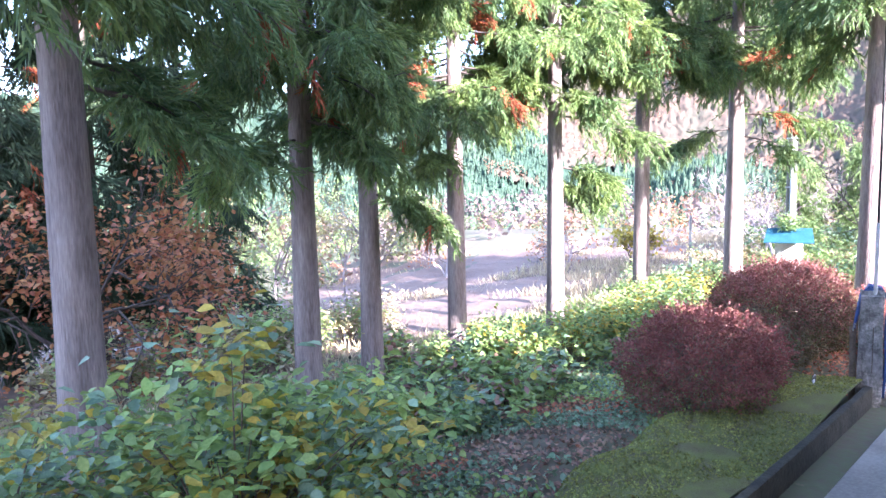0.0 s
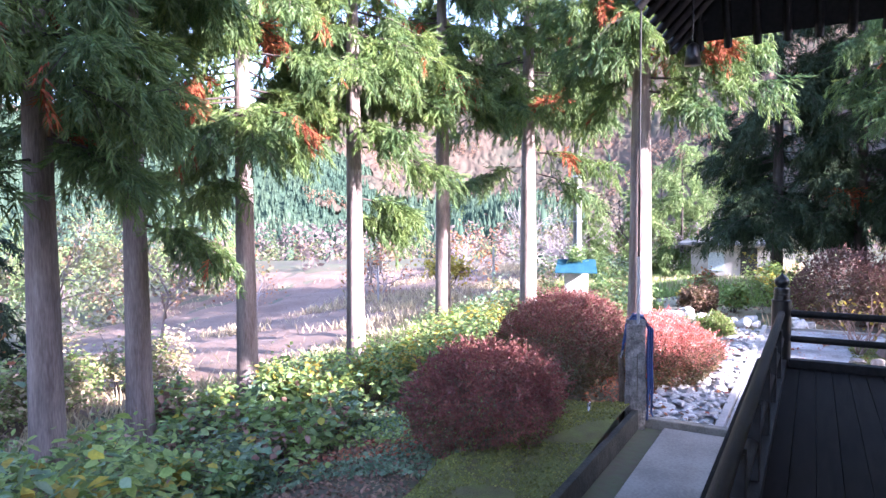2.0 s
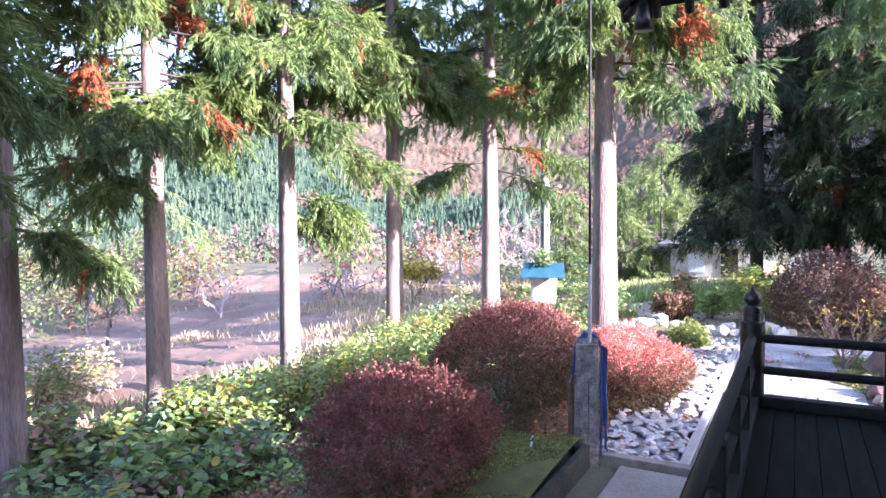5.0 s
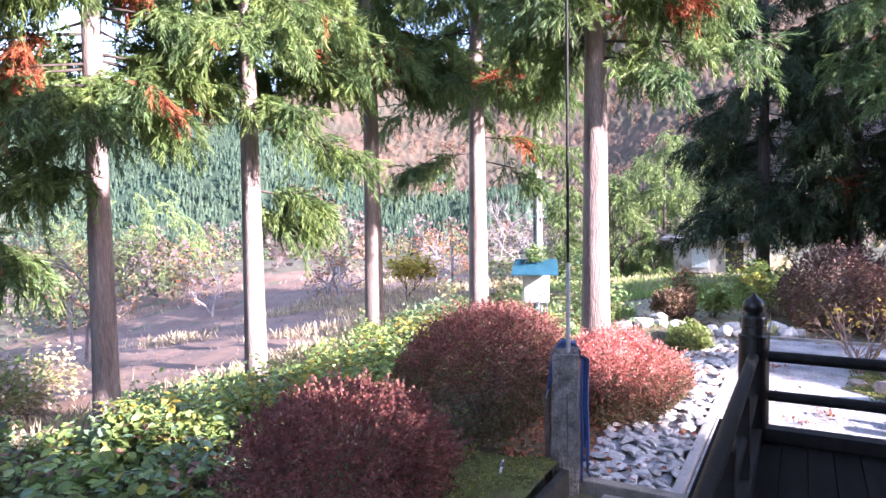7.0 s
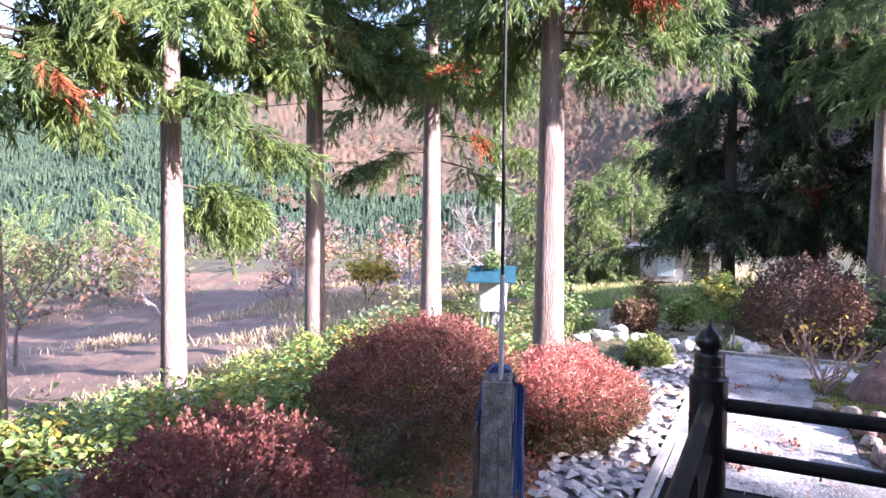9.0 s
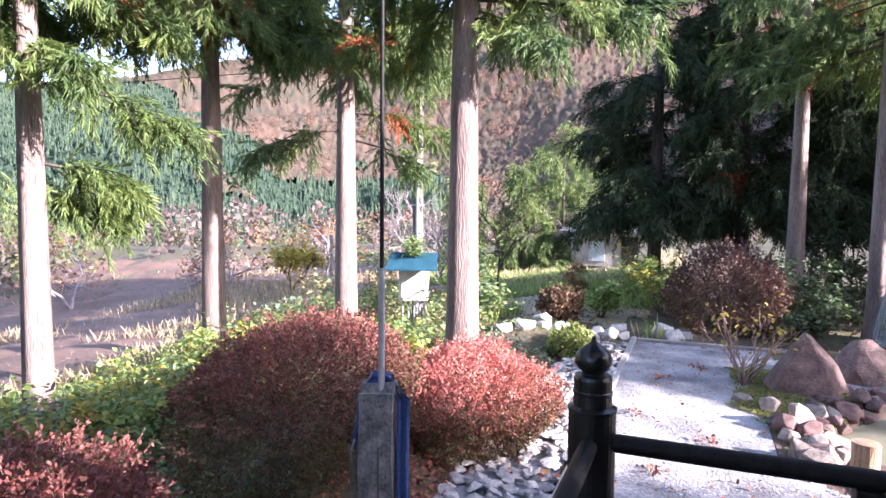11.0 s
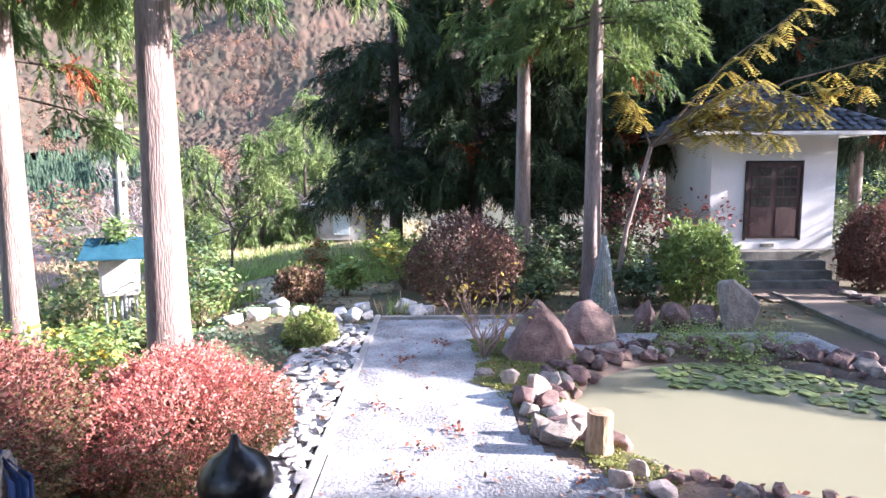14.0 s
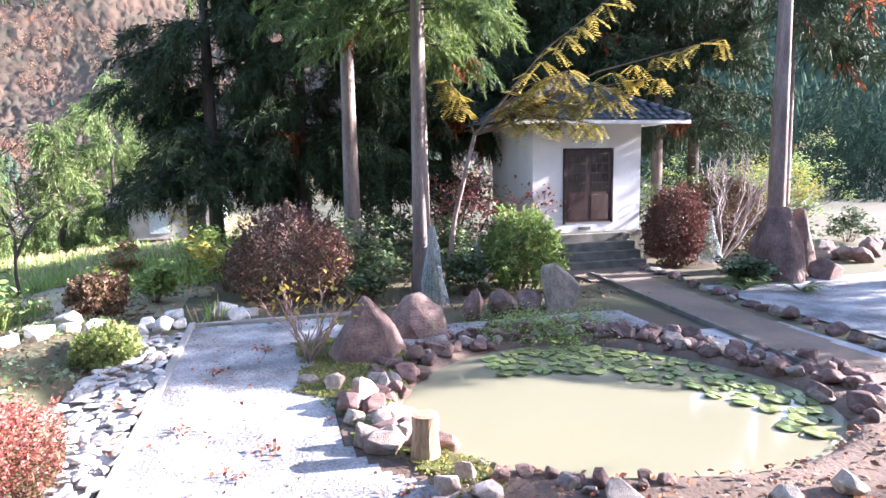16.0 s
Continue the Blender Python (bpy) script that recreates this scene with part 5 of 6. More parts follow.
def overhanging_tree():
    """A slanting tree whose long side branches reach in front of the hut."""
    g = np.random.default_rng(404)
    t = thing("slanting_tree", (22.6, -6.1, G), "slanting tree with long branches of yellowing feathery leaves", "tree")
    crotch = np.array([0.0, 0.75, 3.75])
    part("trunk", tubes("trunk", [([(0.15, 1.5, -0.1), (0.1, 1.25, 1.8), tuple(crotch)], [0.075, 0.06, 0.05])], M_BARK, 8), M_BARK, t)
    P, R, S = [], [], []
    for ex, ey, ez in ((-0.8, -2.1, 3.95), (-1.5, -4.9, 5.9), (0.2, 1.5, 5.1), (-1.0, -2.4, 6.9), (-0.9, -1.3, 5.2), (-1.3, -3.4, 5.0), (-0.6, -0.6, 4.6), (-0.9, -2.6, 4.5)):
        k = 0.0
        a, e = crotch, np.array([ex, ey, ez])
        mid = (a + e) / 2 + np.array([0, 0, 0.35])
        part("branch", tubes("branch", [([tuple(a), tuple(mid), tuple(e)], [0.035, 0.022, 0.008])], M_TWIG, 5), M_TWIG, t)
        ends = [(a * (1 - u) + e * u + np.array([0, 0, 1.4 * u * (1 - u) * 0.5]), u) for u in np.linspace(0.4, 1.0, 8)]
        for c, u in ends:
          for _ in range(4):
            h = g.uniform(0, 6.28)
            dd = np.array([math.cos(h), math.sin(h), g.normal(-0.75, 0.4)])
            dd /= np.linalg.norm(dd)
            s = np.cross(dd, [0, 0, 1.0])
            s /= np.linalg.norm(s)
            for q in np.linspace(0.08, 0.5, 8):
                for side in (-1, 1):
                    P.append(c + dd * q + s * side * 0.07 + np.array([0, 0, -0.25 * q * q]))
                    y = s * side + dd * 0.5
                    y /= np.linalg.norm(y)
                    R.append(np.stack([np.cross(y, [0, 0, 1.0]), y, [0, 0, 1.0]], 1))
                    S.append(0.125 * g.uniform(0.7, 1.3))
    part("leaves", scatter("leaves", BROAD, np.array(P), np.array(R), np.array(S), M_FEATHER), M_FEATHER, t)["kind"] = "stuff"


overhanging_tree()

# bushes in the garden
bush("maroon_bush", 22.9, -0.9, (1.4, 1.45, 1.15), 1.0, "large rounded maroon-brown bush before the cedars", (("maroon_leaves", M_MAROON, 0.85, -9, 9), ("olive_leaves", M_OLIVE, 0.5, -9, 0.2)), 15000, 501, leaf=0.075, low=-0.9)
bush("green_bush", 22.2, -6.35, (0.9, 0.9, 0.95), 0.95, "rounded fresh green bush before the hut", (("pale_green_leaves", M_PALEGREEN, 0.8, -9, 9), ("green_leaves", M_GREEN, 0.5, -9, 9)), 9000, 502, leaf=0.10, low=-0.85, lump=0.2)
bush("red_bush", 24.0, -11.9, (0.85, 0.9, 1.15), 1.1, "rounded red-brown bush beside the hut steps", (("red_leaves", M_RED, 0.4, -9, 9), ("maroon_leaves", M_MAROON, 0.9, -9, 9)), 11000, 503, leaf=0.08, low=-0.9)
bush("red_bush", 26.6, -15.6, (1.5, 1.3, 1.3), 1.15, "wide maroon bush behind the bare tree", (("maroon_leaves", M_MAROON, 0.8, -9, 9), ("olive_leaves", M_OLIVE, 0.5, -9, 9)), 12000, 504, leaf=0.09, low=-0.9)
bush("brown_bush", 22.5, 3.1, (0.6, 0.6, 0.5), 0.42, "low round brown-red bush at the meadow's edge", (("brown_leaves", M_BROWNLEAF, 1, -9, 9), ("olive_leaves", M_OLIVE, 0.5, -9, 9)), 5000, 505, leaf=0.07, low=-0.9)
bush("low_azalea", 19.0, 2.15, (0.75, 0.5, 0.3), 0.2, "low yellow-green clipped azalea beside the pale stones", (("pale_green_leaves", M_PALEGREEN, 1, -9, 9), ("ochre_leaves", M_BUFF, 0.4, -9, 9)), 5000, 506, leaf=0.06, low=-0.5)
for i, (x, y, h, kind) in enumerate(((23.6, 2.2, 0.55, 3), (24.6, 0.6, 1.0, 3), (24.8, -2.0, 1.2, 1), (24.0, -3.0, 0.9, 1), (25.4, -4.3, 1.1, 1), (24.6, -5.4, 1.0, 1), (21.9, -2.6, 0.6, 1), (27.0, 1.2, 1.2, 3), (28.0, -3.4, 1.5, 1), (29.5, -6.4, 1.6, 0), (25.2, 3.6, 0.45, 3), (27.5, 3.6, 0.55, 2), (22.0, -4.9, 0.6, 1), (28.4, -13.0, 1.4, 1), (29.6, -17.6, 1.9, 0), (31.5, -20.5, 2.3, 3), (33.5, -24.0, 2.4, 3), (28.2, -20.2, 1.8, 3), (35, -27, 2.4, 0), (31.0, -16.2, 2.0, 0), (24.6, -16.6, 0.9, 1), (21.0, -11.9, 0.55, 1), (19.5, -15.5, 0.4, 3), (17.5, -14.5, 0.3, 3), (26.5, -21, 0.8, 1))):
    leafy(x, y, (h * 0.85, h * 0.85, h), 0.13, int(700 + 500 * h), ((GRN, PAL, OCH), (SHD, BLU, SHD), (("orange_leaves", M_ORANGE, 0.5), GRN, OCH), (PAL, ("pale_green_leaves", M_PALEGREEN, 0.4), ("yellow_leaves", M_YELLOW, 0.25)))[kind], ("green shrub at the meadow's edge", "green shrub under the cedars, leaves darkened for shade", "autumn-coloured shrub in the meadow", "bright yellow-green shrub in the clearing")[kind], 520 + i, group="shrubs behind the garden", lift=0.6)
leafy(18.5, -5.1, (1.1, 1.4, 0.13), 0.05, 5200, (("pale_green_leaves", M_PALEGREEN, 1),), "low bright green ground plants behind the pond", 560, name="ground_plants", group="", lift=0.3)


def fern(x, y, size, seed):
    g = np.random.default_rng(seed)
    f = thing("fern", (x, y, float(height(x, y))), "green fern with arching fronds", "fern", "ferns by the path")
    for i in range(11):
        a = g.uniform(0, 6.28)
        d = np.array([math.cos(a), math.sin(a), 0])
        s = np.array([-d[1], d[0], 0])
        vs = [d * u * size + np.array([0, 0, size * (1.1 * u - 0.8 * u * u)]) for u in np.linspace(0, 1, 11)]
        fs = []
        for j in range(10):
            w = 0.2 * size * math.sin(math.pi * (0.12 + 0.85 * j / 10)) ** 0.8 + 0.01
            for side in (-1, 1):
                vs.append((vs[j] + vs[j + 1]) / 2 + s * side * w + d * 0.06 * size - np.array([0, 0, 0.03 * size]))
                fs.append((j, j + 1, len(vs) - 1))
        part("frond", mesh_from("frond", vs, fs, M_GREEN), M_GREEN, f)


fern(20.9, -11.7, 0.75, 1)
fern(20.3, -11.2, 0.6, 2)
fern(19.6, -12.3, 0.6, 3)


# ---- rocks ----
ROCKS = {m.name: [rock_mesh("rock", m, 1.3 + i + k * 9, 17) for i in range(6)] for k, m in enumerate((M_ROCK, M_GREYROCK, M_STONE, M_PALEROCK))}
rk = np.random.default_rng(31)


def rock(x, y, w, h, material, label, group="", name="rock", tall=1.0):
    me = ROCKS[material.name][rk.integers(0, 6)]
    r = new(name, me)
    zs = h * 0.62
    r.matrix_world = Matrix.Translation((x, y, float(height(x, y)) + zs * 0.55)) @ Matrix.Rotation(rk.uniform(0, 6.28), 4, "Z") @ Matrix.Rotation(rk.normal(0, 0.12), 4, "X") @ Matrix.Diagonal((w * 0.62, w * 0.55, zs * tall, 1))
    return tagged(r, label, "rock", group)


def peak_rock(x, y, w, h, label, seed, peak=0.85):
    """A tall angular rock that narrows to a crest."""
    ob = new("rock", rock_mesh("rock", M_ROCK, seed, 22, peak))
    ob.matrix_world = Matrix.Translation((x, y, float(height(x, y)) + h * 0.42)) @ Matrix.Rotation(seed, 4, "Z") @ Matrix.Diagonal((w * 0.5, w * 0.46, h * 0.58, 1))
    return tagged(ob, label, "rock", "large garden rocks")


peak_rock(18.1, -1.95, 1.5, 1.0, "large angular brown-purple rock with a sharp crest", 3.0, 0.75)
peak_rock(19.1, -3.05, 1.3, 0.75, "broad low brown-purple angular rock", 5.2, 0.5)
rock(19.6, -4.3, 0.42, 0.75, M_ROCK, "upright narrow reddish-brown stone", "large garden rocks")
rock(19.75, -5.0, 0.65, 0.6, M_ROCK, "rounded brown stone behind the pond", "large garden rocks")
rock(20.2, -5.75, 0.6, 0.5, M_ROCK, "low brown stone behind the pond", "large garden rocks")
rock(20.1, -6.35, 0.9, 1.15, M_GREYROCK, "large grey boulder with pale lichen before the hut", "large garden rocks")
peak_rock(21.2, -12.95, 1.5, 1.95, "tall standing brown rock leaning to one side", 7.1, 0.5)
peak_rock(22.4, -14.7, 1.2, 1.75, "tall rounded ochre-grey standing rock", 9.4, 0.4)
rock(20.9, -14.2, 0.85, 0.6, M_ROCK, "dark low rock beside the standing rocks", "large garden rocks")
for x, y, w, h, k in ((16.78, -0.94, 0.32, 0.2, 1), (16.42, -1.29, 0.35, 0.36, 2), (15.76, -1.59, 0.43, 0.52, 1), (16.21, -1.94, 0.31, 0.36, 1), (15.9, -2.37, 0.38, 0.26, 2), (15.14, -1.98, 0.42, 0.46, 2), (14.47, -1.45, 0.36, 0.42, 1), (14.32, -1.68, 0.3, 0.4, 2), (15.22, -1.42, 0.41, 0.26, 1), (17.02, -2.25, 0.34, 0.3, 0), (15.0, -1.72, 0.3, 0.3, 2), (14.9, -2.2, 0.3, 0.28, 2), (16.6, -2.35, 0.3, 0.25, 0)):
    rock(x, y, w * 0.86, h * 0.86, (M_ROCK, M_GREYROCK, M_PALEROCK)[k], ("brown rock beside the pond", "grey-brown rock on the moss beside the pond", "pale sunlit rock beside the pond")[k], "rocks round the pond")
for x, y, w, h in ((13.26, -2.03, 0.26, 0.34), (13.4, -2.25, 0.24, 0.24), (12.84, -3.3, 0.15, 0.12), (12.64, -3.53, 0.36, 0.22), (12.2, -4.92, 0.31, 0.18), (12.18, -5.58, 0.26, 0.24), (13.05, -2.35, 0.3, 0.2), (13.0, -1.9, 0.22, 0.16)):
    rock(x, y, w, h, M_PALEROCK if w > 0.2 else M_GREYROCK, "pale rounded stone at the pond's edge", "rocks round the pond")
for row, (scale, n, a0, a1, lo, hi) in enumerate(((1.05, 58, -2.3, 2.0, 0.14, 0.38), (1.16, 62, -2.2, 1.9, 0.12, 0.4), (1.3, 56, -1.9, 0.9, 0.12, 0.36), (1.1, 14, 2.2, 2.9, 0.1, 0.24))):
    for i in range(n):
        a = a0 + (a1 - a0) * (i + rk.uniform(-0.6, 0.6)) / (n - 1)
        s = scale * pond_r(a) * rk.uniform(0.96, 1.09)
        w = rk.uniform(lo, hi)
        rock(POND[0] + POND[2] * s * math.cos(a), POND[1] + POND[3] * s * math.sin(a), w, w * rk.uniform(0.55, 0.9), M_ROCK if rk.random() < 0.75 else M_GREYROCK, "dark brown rock edging the pond", "rocks round the pond")
for x, y, w, h in ((20.61, 3.15, 0.47, 0.3), (20.57, 2.67, 0.42, 0.27), (19.66, 3.31, 0.53, 0.28), (20.68, 2.35, 0.3, 0.22), (20.57, 2.04, 0.43, 0.25), (21.2, 1.93, 0.36, 0.24), (20.85, 1.6, 0.44, 0.28), (20.95, 1.32, 0.3, 0.24), (19.4, 3.75, 0.47, 0.22), (21.47, 0.5, 0.5, 0.45), (21.2, 0.2, 0.45, 0.28), (20.1, 3.0, 0.35, 0.22), (21.6, 1.5, 0.4, 0.3), (21.5, 0.0, 0.35, 0.24)):
    rock(x, y, w, h, M_STONE, "rounded pale stone in a low row behind the bushes", "row of rounded stones", tall=1.1)
for i in range(26):
    x = 24.4 - i * 0.42 + rk.uniform(-0.1, 0.1)
    rock(x, -10.15 + 0.1 * (19 - x) * 1.0 - rk.uniform(0, 0.25), rk.uniform(0.18, 0.4), rk.uniform(0.14, 0.3), M_ROCK if i % 3 else M_GREYROCK, "small brown stone edging the path", "stones along the path")
for i in range(16):
    rock(rk.uniform(22.5, 25.0), rk.uniform(-22, -15.2), rk.uniform(0.4, 0.8), rk.uniform(0.35, 0.6), M_GREYROCK if i % 2 else M_ROCK, "rough stone in the low terrace wall", "terrace stones")

# flat pale stones between kerb and bushes
border = ground_sheet("stone_border", lambda x, y: (y > 1.1) & (y < 2.2 + 0.15 * np.sin(x * 1.2)) & (x > 10.6) & (x < 20.3), 10.5, 20.5, 1.0, 2.6, 0.1, 0.012, M_GRAVEL, "border of flat pale stones beside the kerb", "stones")
SLABS = [rock_mesh("stone", M_STONE, 50.5 + i, 11) for i in range(8)]
sg = np.random.default_rng(5)
n_st = 0
x = 10.78
while x < 20.2:
    step = 0.15 + 0.005 * (x - 10)
    y = 1.22
    while y < 2.15 + 0.15 * math.sin(x * 1.2):
        w = step * sg.uniform(0.75, 1.35)
        o = new("stone", SLABS[sg.integers(0, 8)])
        o.parent = border
        o.matrix_basis = Matrix.Translation((x + sg.uniform(-0.09, 0.09), y + sg.uniform(-0.08, 0.08), G + 0.02 + sg.uniform(0, 0.03))) @ Matrix.Rotation(sg.uniform(0, 6.28), 4, "Z") @ Matrix.Rotation(sg.normal(0, 0.1), 4, "X") @ Matrix.Diagonal((w * 0.72 * sg.uniform(0.75, 1.35), w * 0.6, 0.046, 1))
        y += step * 1.02
        n_st += 1
    x += step * 1.08

# stump, saplings under nets, lily pads
st = thing("tree_stump", (14.01, -2.01, float(height(14.01, -2.01))), "short pale sawn tree stump beside the pond", "stump")
prof = [(0.17, -0.1), (0.15, 0.1), (0.135, 0.3), (0.14, 0.5)]
bm = lathe(prof, 18)
for v in bm.verts:
    f = 1 + 0.12 * noise.noise(Vector((v.co.x * 9, v.co.y * 9, v.co.z)))
    v.co.x *= f
    v.co.y *= f
part("bark", bm, M_STUMP, st)
part("cut_face", lathe([(0.11, 0.501), (0.105, 0.506)], 18), M_STUMP, st, "pale sawn face")


def net_sapling(x, y, tall, wide, seed):
    g = np.random.default_rng(seed)
    t = thing("wrapped_sapling", (x, y, float(height(x, y))), "small sapling tied to poles under a pale blue net cone", "sapling", "wrapped saplings")
    for k in range(3):
        a = k * 2.1 + seed
        part("pole", tubes("pole", [([(wide * 0.45 * math.cos(a), wide * 0.45 * math.sin(a), -0.1), (-0.03 * math.cos(a), -0.03 * math.sin(a), tall * 1.02)], [0.014, 0.012])], M_STUMP, 6), M_STUMP, t)
    runs = []
    rings = int(tall / 0.045)
    for i in range(rings):
        z = 0.12 + (tall * 0.93 - 0.12) * i / rings
        r = wide * 0.5 * (1 - z / (tall * 1.02)) + 0.02
        pts = [(r * (1 + 0.12 * math.sin(3 * b + z * 5)) * math.cos(b), r * (1 + 0.12 * math.sin(3 * b + z * 5)) * math.sin(b), z + 0.02 * math.sin(2 * b)) for b in np.linspace(0, 2 * math.pi, 13)]
        runs.append((pts, [0.0055] * 13))
    for k in range(22):
        b = k * 2 * math.pi / 22
        pts = []
        for j in range(8):
            z = 0.12 + (tall * 0.93 - 0.12) * j / 7
            r = (wide * 0.5 * (1 - z / (tall * 1.02)) + 0.02) * (1 + 0.12 * math.sin(3 * b + z * 5))
            pts.append((r * math.cos(b), r * math.sin(b), z))
        runs.append((pts, [0.005] * 8))
    part("net", tubes("net", runs, M_NET, 3), M_NET, t, "pale blue-grey net")["kind"] = "stuff"
    P, D = ell(150, g, (wide * 0.25, wide * 0.25, tall * 0.3), 0.2, 0.8, -0.9, seed)
    part("foliage", scatter("foliage", LEAF, P + [0, 0, tall * 0.36], along(D, g), g.uniform(0.06, 0.1, len(P)), M_GREEN), M_GREEN, t)["kind"] = "stuff"


net_sapling(20.77, -3.8, 1.95, 0.62, 1)
net_sapling(22.9, -5.5, 1.25, 0.4, 2)
net_sapling(23.68, -12.85, 1.75, 0.8, 3)

PADS = []
for i in range(5):
    bm = bmesh.new()
    c = bm.verts.new((0, 0, 0.004))
    ring = [bm.verts.new((math.cos(a) * (1 + 0.05 * math.sin(5 * a + i)), math.sin(a) * (1 + 0.05 * math.sin(4 * a + i)), 0.012 * math.sin(3 * a + i))) for a in np.linspace(0.16, 6.12, 16)]
    for a, b in zip(ring, ring[1:]):
        bm.faces.new((c, a, b))
    r = bmesh.ops.extrude_face_region(bm, geom=bm.faces[:])
    for v in r["geom"]:
        if isinstance(v, bmesh.types.BMVert):
            v.co.z += 0.02
    me = bpy.data.meshes.new("lily_pad")
    bm.to_mesh(me)
    bm.free()
    me.materials.append(M_LILY)
    PADS.append(me)
lg = np.random.default_rng(9)
done = []
for _ in range(4000):
    if len(done) > 85:
        break
    x, y = lg.uniform(13.4, 17.6), lg.uniform(-7.3, -3.8)
    if pond_d(x, y) > 0.93 or pond_d(x + 0.9, y - 0.5) < 0.78 + 0.12 * lg.random():
        continue
    r = lg.uniform(0.08, 0.17)
    if any((x - a) ** 2 + (y - b) ** 2 < (0.95 * (r + c)) ** 2 for a, b, c in done):
        continue
    done.append((x, y, r))
    o = new("lily_pad", PADS[lg.integers(0, 5)])
    o.matrix_world = pose(x, y, G - 0.112 + 0.006 * lg.random(), lg.normal(0, 2), lg.normal(0, 2), lg.uniform(0, 360)) @ Matrix.Diagonal((r, r, 1, 1))
    tagged(o, "round green lily pad floating on the pond", "lily pad", "lily pads on the pond")

# leaves on the gravel
litter("fallen_leaves", 260, 9, 20.6, -1.6, 1.0, 0.06, M_LITTER, 71, "red-brown fallen leaves scattered on the gravel", None, 0.045, 0.3)
litter("fallen_leaves", 420, 10.7, 20.2, 1.15, 2.4, 0.08, M_LITTER, 72, "red-brown fallen leaves on the pale stones", lambda x, y: patch(x * 20, y * 20, 2) > 0.1, 0.1, 0.4)
litter("fallen_leaves", 2600, 11.8, 19.5, -9, -1.4, 0.055, M_BROWNLEAF, 74, "brown fallen leaves on the pond bank", lambda x, y: (pond_d(x, y) > 1.0) & (pond_d(x, y) < 1.6), 0.03, 0.4)
litter("fallen_leaves", 500, 11.5, 13.6, -7, -1.6, 0.07, M_LITTER, 73, "red-brown fallen leaves at the pond's edge", lambda x, y: pond_d(x, y) > 1.0, 0.04, 0.4)
for i, (x, y) in enumerate(((14.1, -0.1), (14.6, -0.45), (15.4, 0.6), (17.6, 0.35), (18.6, -0.3), (13.4, 0.2))):
    g = np.random.default_rng(600 + i)
    k = 26
    P = np.stack([x + g.normal(0, 0.09, k), y + g.normal(0, 0.09, k), np.full(k, G + 0.02) + g.random(k) * 0.05], 1)
    tagged(new("leaf_clump", scatter("leaf_clump", BROAD, P, turns(k, 0.6, g), g.uniform(0.04, 0.075, k), M_LITTER)), "small heap of red-brown fallen leaves on the gravel", "leaves", "leaf heaps on the gravel", "stuff")

# ---- meadow, field and far things ----
twig_tree("yellow_tree", 31.5, 17.9, 2.6, 0.06, 4, "small bright yellow autumn tree beyond the field", 701, M_TWIG, M_YELLOW, 0.22, 6, stems=2, jitter=0.25)
for i, (x, y, h, m) in enumerate(((36, 12, 4.2, None), (40, 14, 5, None), (45, 11, 5.5, None), (50, 8.5, 5, None), (43, 5, 4, None), (38, 20, 4, M_ORANGE), (34, 24, 3.5, M_ORANGE), (47, 3, 5, None), (36, 27, 4, M_BUFF), (48, 16, 5, M_BUFF), (52, 22, 6, None), (30, 31, 4.5, M_ORANGE))):
    twig_tree("bare_tree", x, y, h, 0.09, 4, "bare grey-pink tree beyond the field" if m is None else "half-bare autumn tree beyond the field", 710 + i, M_GREYTWIG, m, 0.2, 2, stems=2, spread=0.6, kids=3, group="trees beyond the field", jitter=0.3)
for i, (x, y, h) in enumerate(((18, 24, 6), (14.5, 27, 7), (11, 25, 6), (7.5, 22, 6), (21, 30, 7))):
    twig_tree("slender_tree", x, y, h, 0.08, 4, "slender tree with thin buff leaves beside the field", 740 + i, M_GREYTWIG, M_BUFF, 0.16, 10, spread=0.5, kids=3, group="trees beside the field", jitter=0.3)
for i, (x, y, h) in enumerate(((4.6, 15.6, 4.6), (6.0, 16.4, 4.4), (3.2, 14.2, 4.6), (2.0, 15.5, 5))):
    twig_tree("orange_maple", x, y, h, 0.08, 4, "maple with orange-red leaves behind the cedars", 750 + i, M_BARK_DARK, M_ORANGE, 0.15, 16, spread=0.7, kids=3, group="maples behind the cedars", jitter=0.3)
twig_tree("lit_sapling", 27.5, 6.3, 4.6, 0.07, 4, "leaning thin tree at the meadow's edge", 760, M_BARK_DARK, M_OLIVE, 0.12, 3, spread=0.55)
for i, (x, y, h) in enumerate(((44, 7.3, 9), (46, 9.0, 8), (43, 9.6, 7), (49, 6.5, 9), (41, 12.5, 6), (47, 4.2, 8))):
    t = thing("young_cedar", (x, y, float(height(x, y))), "yellow-green young cedar beyond the meadow, sunlight put into its colour", "tree", "young cedars beyond the meadow")
    P, R, S, live, runs = cedar_crown(770 + i, 0.5, h, h * 0.2, 55, 22, 0.8, 0)
    part("crown", scatter("crown", FAN, P, R, S, M_SUNLITCEDAR), M_SUNLITCEDAR, t)["kind"] = "stuff"
    part("trunk", tubes("trunk", [([(0, 0, -0.2), (0, 0, h)], [0.13, 0.02])], M_BARK_DARK, 8), M_BARK_DARK, t)
for i, (x, y, h) in enumerate(((24.6, 11.4, 5.5), (31, 22, 4.5), (9.8, 21, 4.5))):
    p = thing("field_post", (x, y, float(height(x, y))), "thin pale post standing by the field", "post", "posts by the field")
    part("shaft", tubes("shaft", [([(0, 0, -0.2), (0.03, 0.02, h * 0.5)], [0.06, 0.05])], M_CONC, 8), M_CONC, p)


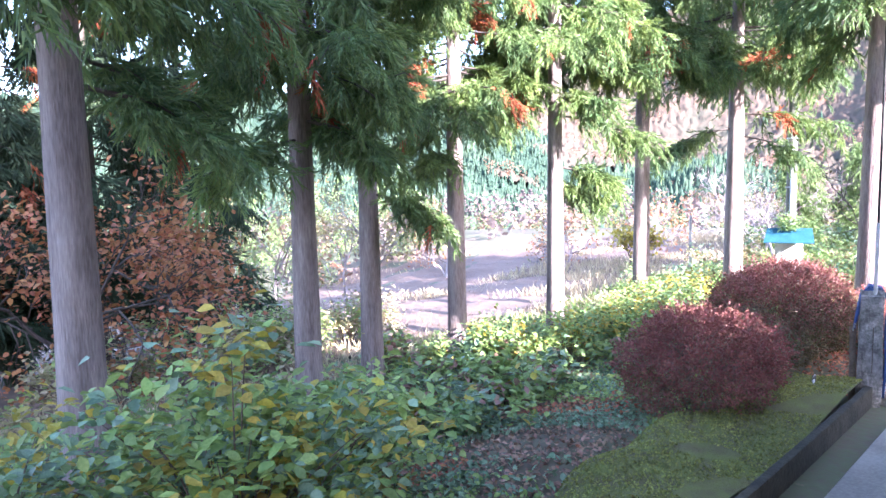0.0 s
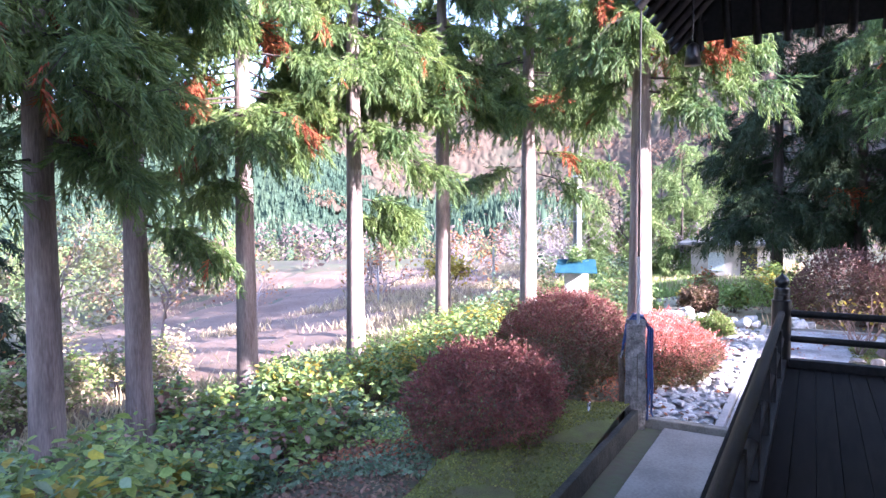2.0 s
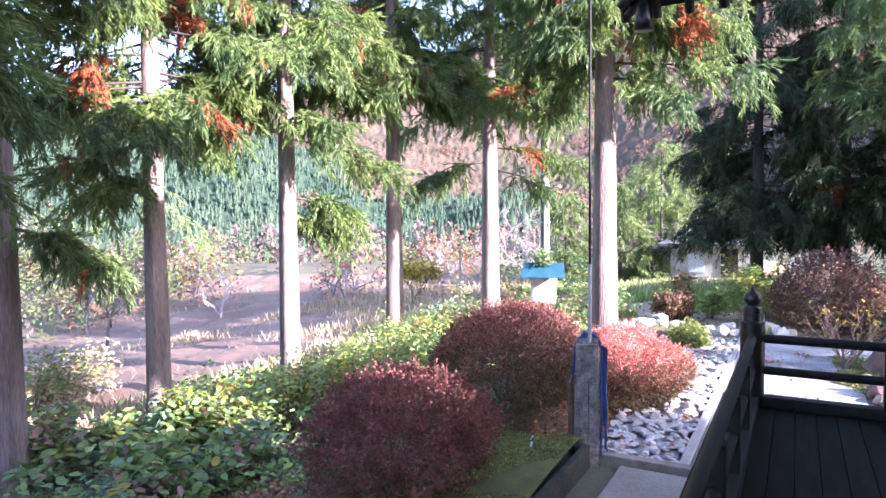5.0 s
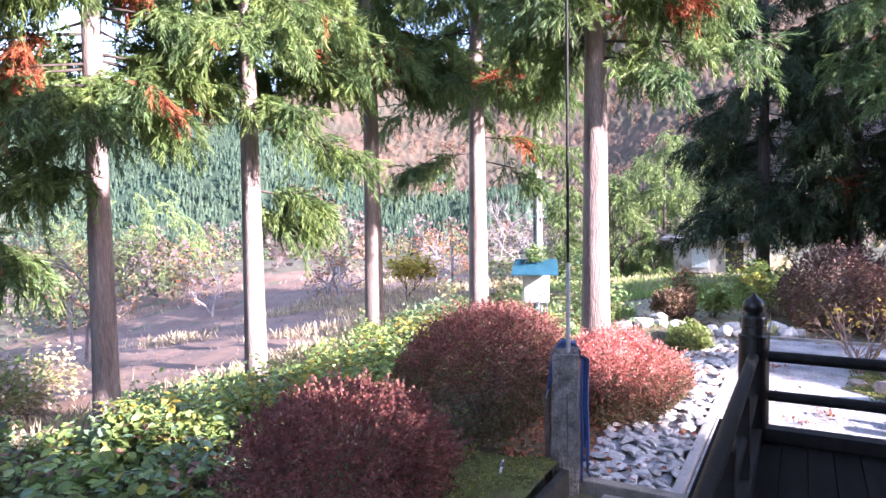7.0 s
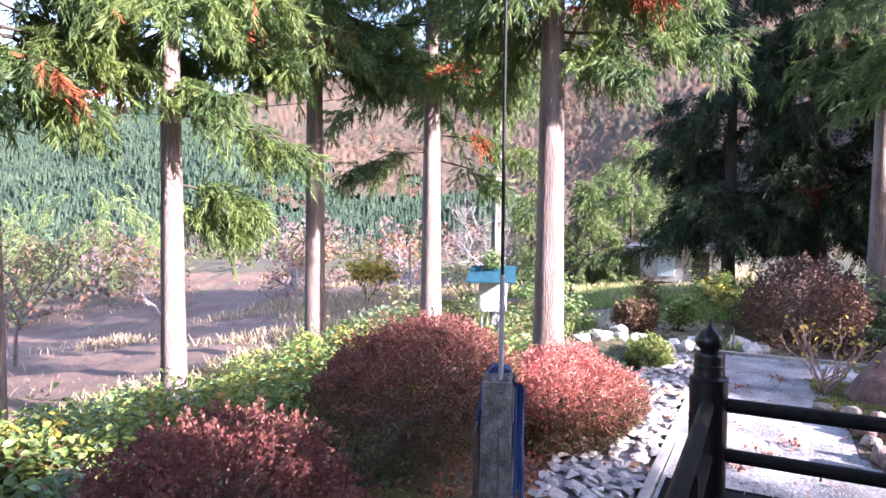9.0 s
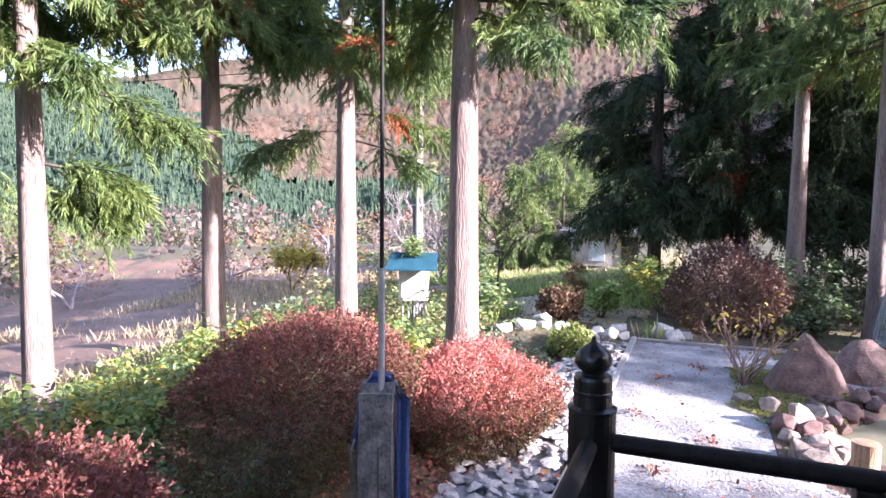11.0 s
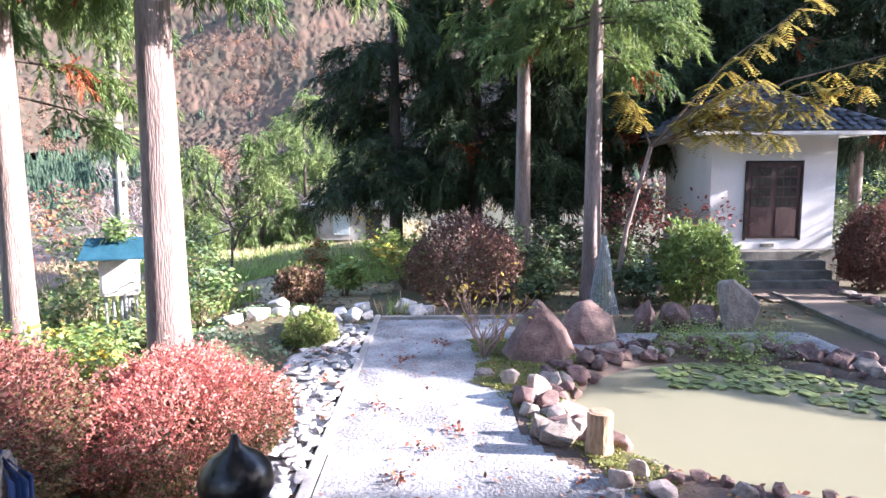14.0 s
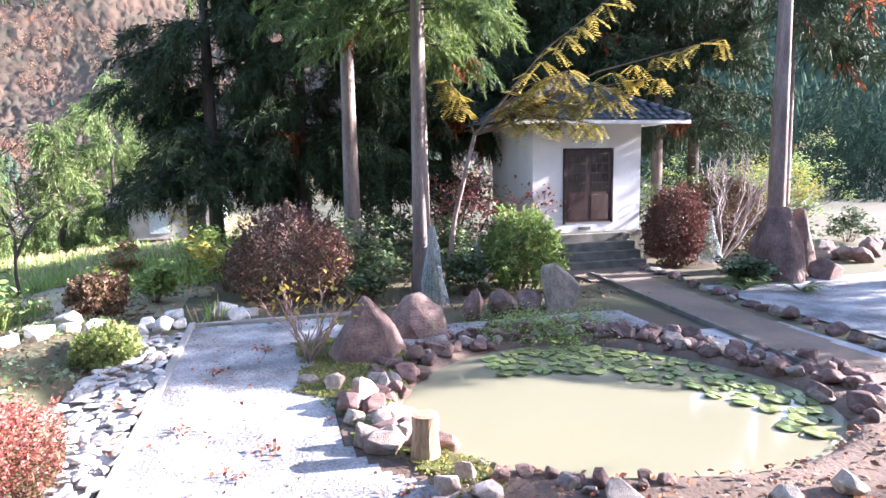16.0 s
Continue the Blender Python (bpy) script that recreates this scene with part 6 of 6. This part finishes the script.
def far_shed():
    h = thing("far_shed", (42.5, 4.0, float(height(42.5, 4.0))), "distant grey shed with a low roof among the trees", "shed")
    part("wall", boxed(0, -2, 0, 4, 2.5, 1.9), M_CONC, h)
    part("blue_tarp", boxed(-0.06, 0.6, 0.3, -0.002, 1.5, 1.4), M_NET, h, "pale blue sheet on the wall")
    part("door", boxed(-0.05, -1.2, 0.0, -0.002, -0.3, 1.7), M_DARKPANE, h)
    bm = boxed(-0.7, -2.6, 1.92, 4.6, 3.1, 2.05)
    bmesh.ops.transform(bm, matrix=Matrix.Rotation(radians(-3), 4, "Y"), verts=bm.verts)
    part("roof", bm, M_TILE, h)


far_shed()
# wires from the pole, and the bell and chain at the eaves
wire = thing("overhead_wire", (21.4, 6.75, 5.2), "thin black wire from the utility pole", "wire")
part("strand", tubes("strand", [([(0, 0, 0), (-4, 8, -0.9), (-9, 20, -0.4)], [0.012] * 3), ([(0, 0, -0.2), (14, 4, -1.2), (30, 9, -0.6)], [0.012] * 3)], M_IRON, 4), M_IRON, wire)
bell = thing("wind_bell", (8.9, 1.2, 3.5), "dark metal wind bell hanging under the eaves corner", "bell")
part("body", lathe([(0.1, -0.16), (0.085, -0.05), (0.07, 0.06), (0.03, 0.1)], 16), M_IRON, bell, smooth=True)
part("rod", tubes("rod", [([(0, 0, 0.1), (0, 0, 0.62)], [0.01, 0.01])], M_IRON, 6), M_IRON, bell)
stake = thing("wooden_stake", (10.40, 2.40, G + 0.05), "short weathered grey wooden stake beside the pillar", "stake")
part("shaft", tubes("shaft", [([(0, 0, -0.15), (0.01, 0.005, 0.5), (0.0, 0.02, 1.02)], [0.045, 0.042, 0.04])], M_TWIG, 9), M_TWIG, stake)
part("hook", tubes("hook", [([(0, 0.01, 0.94), (-0.06, 0.0, 0.99), (-0.07, -0.03, 1.08)], [0.012, 0.011, 0.01])], M_STEEL, 6), M_STEEL, stake, "small steel hose fitting")
tap = thing("garden_tap", (9.9, 2.75, float(height(9.9, 2.75))), "small standing water tap beside the pillar", "tap")
part("standpipe", tubes("standpipe", [([(0, 0, -0.1), (0, 0, 0.42)], [0.03, 0.028])], M_CONC_DARK, 8), M_CONC_DARK, tap)
part("spout", tubes("spout", [([(0, 0, 0.36), (-0.08, -0.02, 0.36), (-0.11, -0.03, 0.3)], [0.018, 0.016, 0.014])], M_STEEL, 8), M_STEEL, tap)
part("handle", tubes("handle", [([(-0.04, 0, 0.4), (0.04, 0, 0.42)], [0.012, 0.012])], M_STEEL, 6), M_STEEL, tap)


def moss_tufts(name, n, x0, x1, y0, y1, up, seed, label, test):
    g = np.random.default_rng(seed)
    x, y = g.uniform(x0, x1, n), g.uniform(y0, y1, n)
    k = test(x, y)
    x, y = x[k], y[k]
    P = np.stack([x, y, up(x, y)], 1)
    return tagged(new(name, scatter(name, LEAF, P, turns(len(x), 0.9, g), g.uniform(0.02, 0.05, len(x)), M_MOSSTIP)), label, "moss", kind="stuff")


M_MOSSTIP = mat("moss_tip", (0.15, 0.16, 0.04), (0.28, 0.29, 0.075), 2.0, bump=0, spread=0.35, clear=0.2)
bed_up = lambda x, y: G + 0.275 + 0.08 * np.sin(x * 1.1) * np.sin(y * 2.2) + 0.05 * np.sin(x * 4 + y * 5) * (y - 2.24) / 1.76 - 0.5 * smooth(((y - 2.24) / 1.76 - (0.62 + 0.1 * np.sin(x * 1.3) + 0.05 * np.sin(x * 3.7))) / 0.35)
moss_tufts("moss_tufts", 22000, 2, 10.4, 2.26, 3.9, bed_up, 81, "short yellow-green moss tufts on the bed", lambda x, y: patch(x * 14, y * 14, 3) > -0.5)
moss_tufts("moss_tufts", 9000, 13, 19, -2.6, -0.8, lambda x, y: height(x, y) + 0.06, 82, "short moss tufts between the rocks", lambda x, y: (y < -0.85 - 0.36 * np.maximum(0, 16.4 - x)) & (pond_d(x, y) > 1.04))
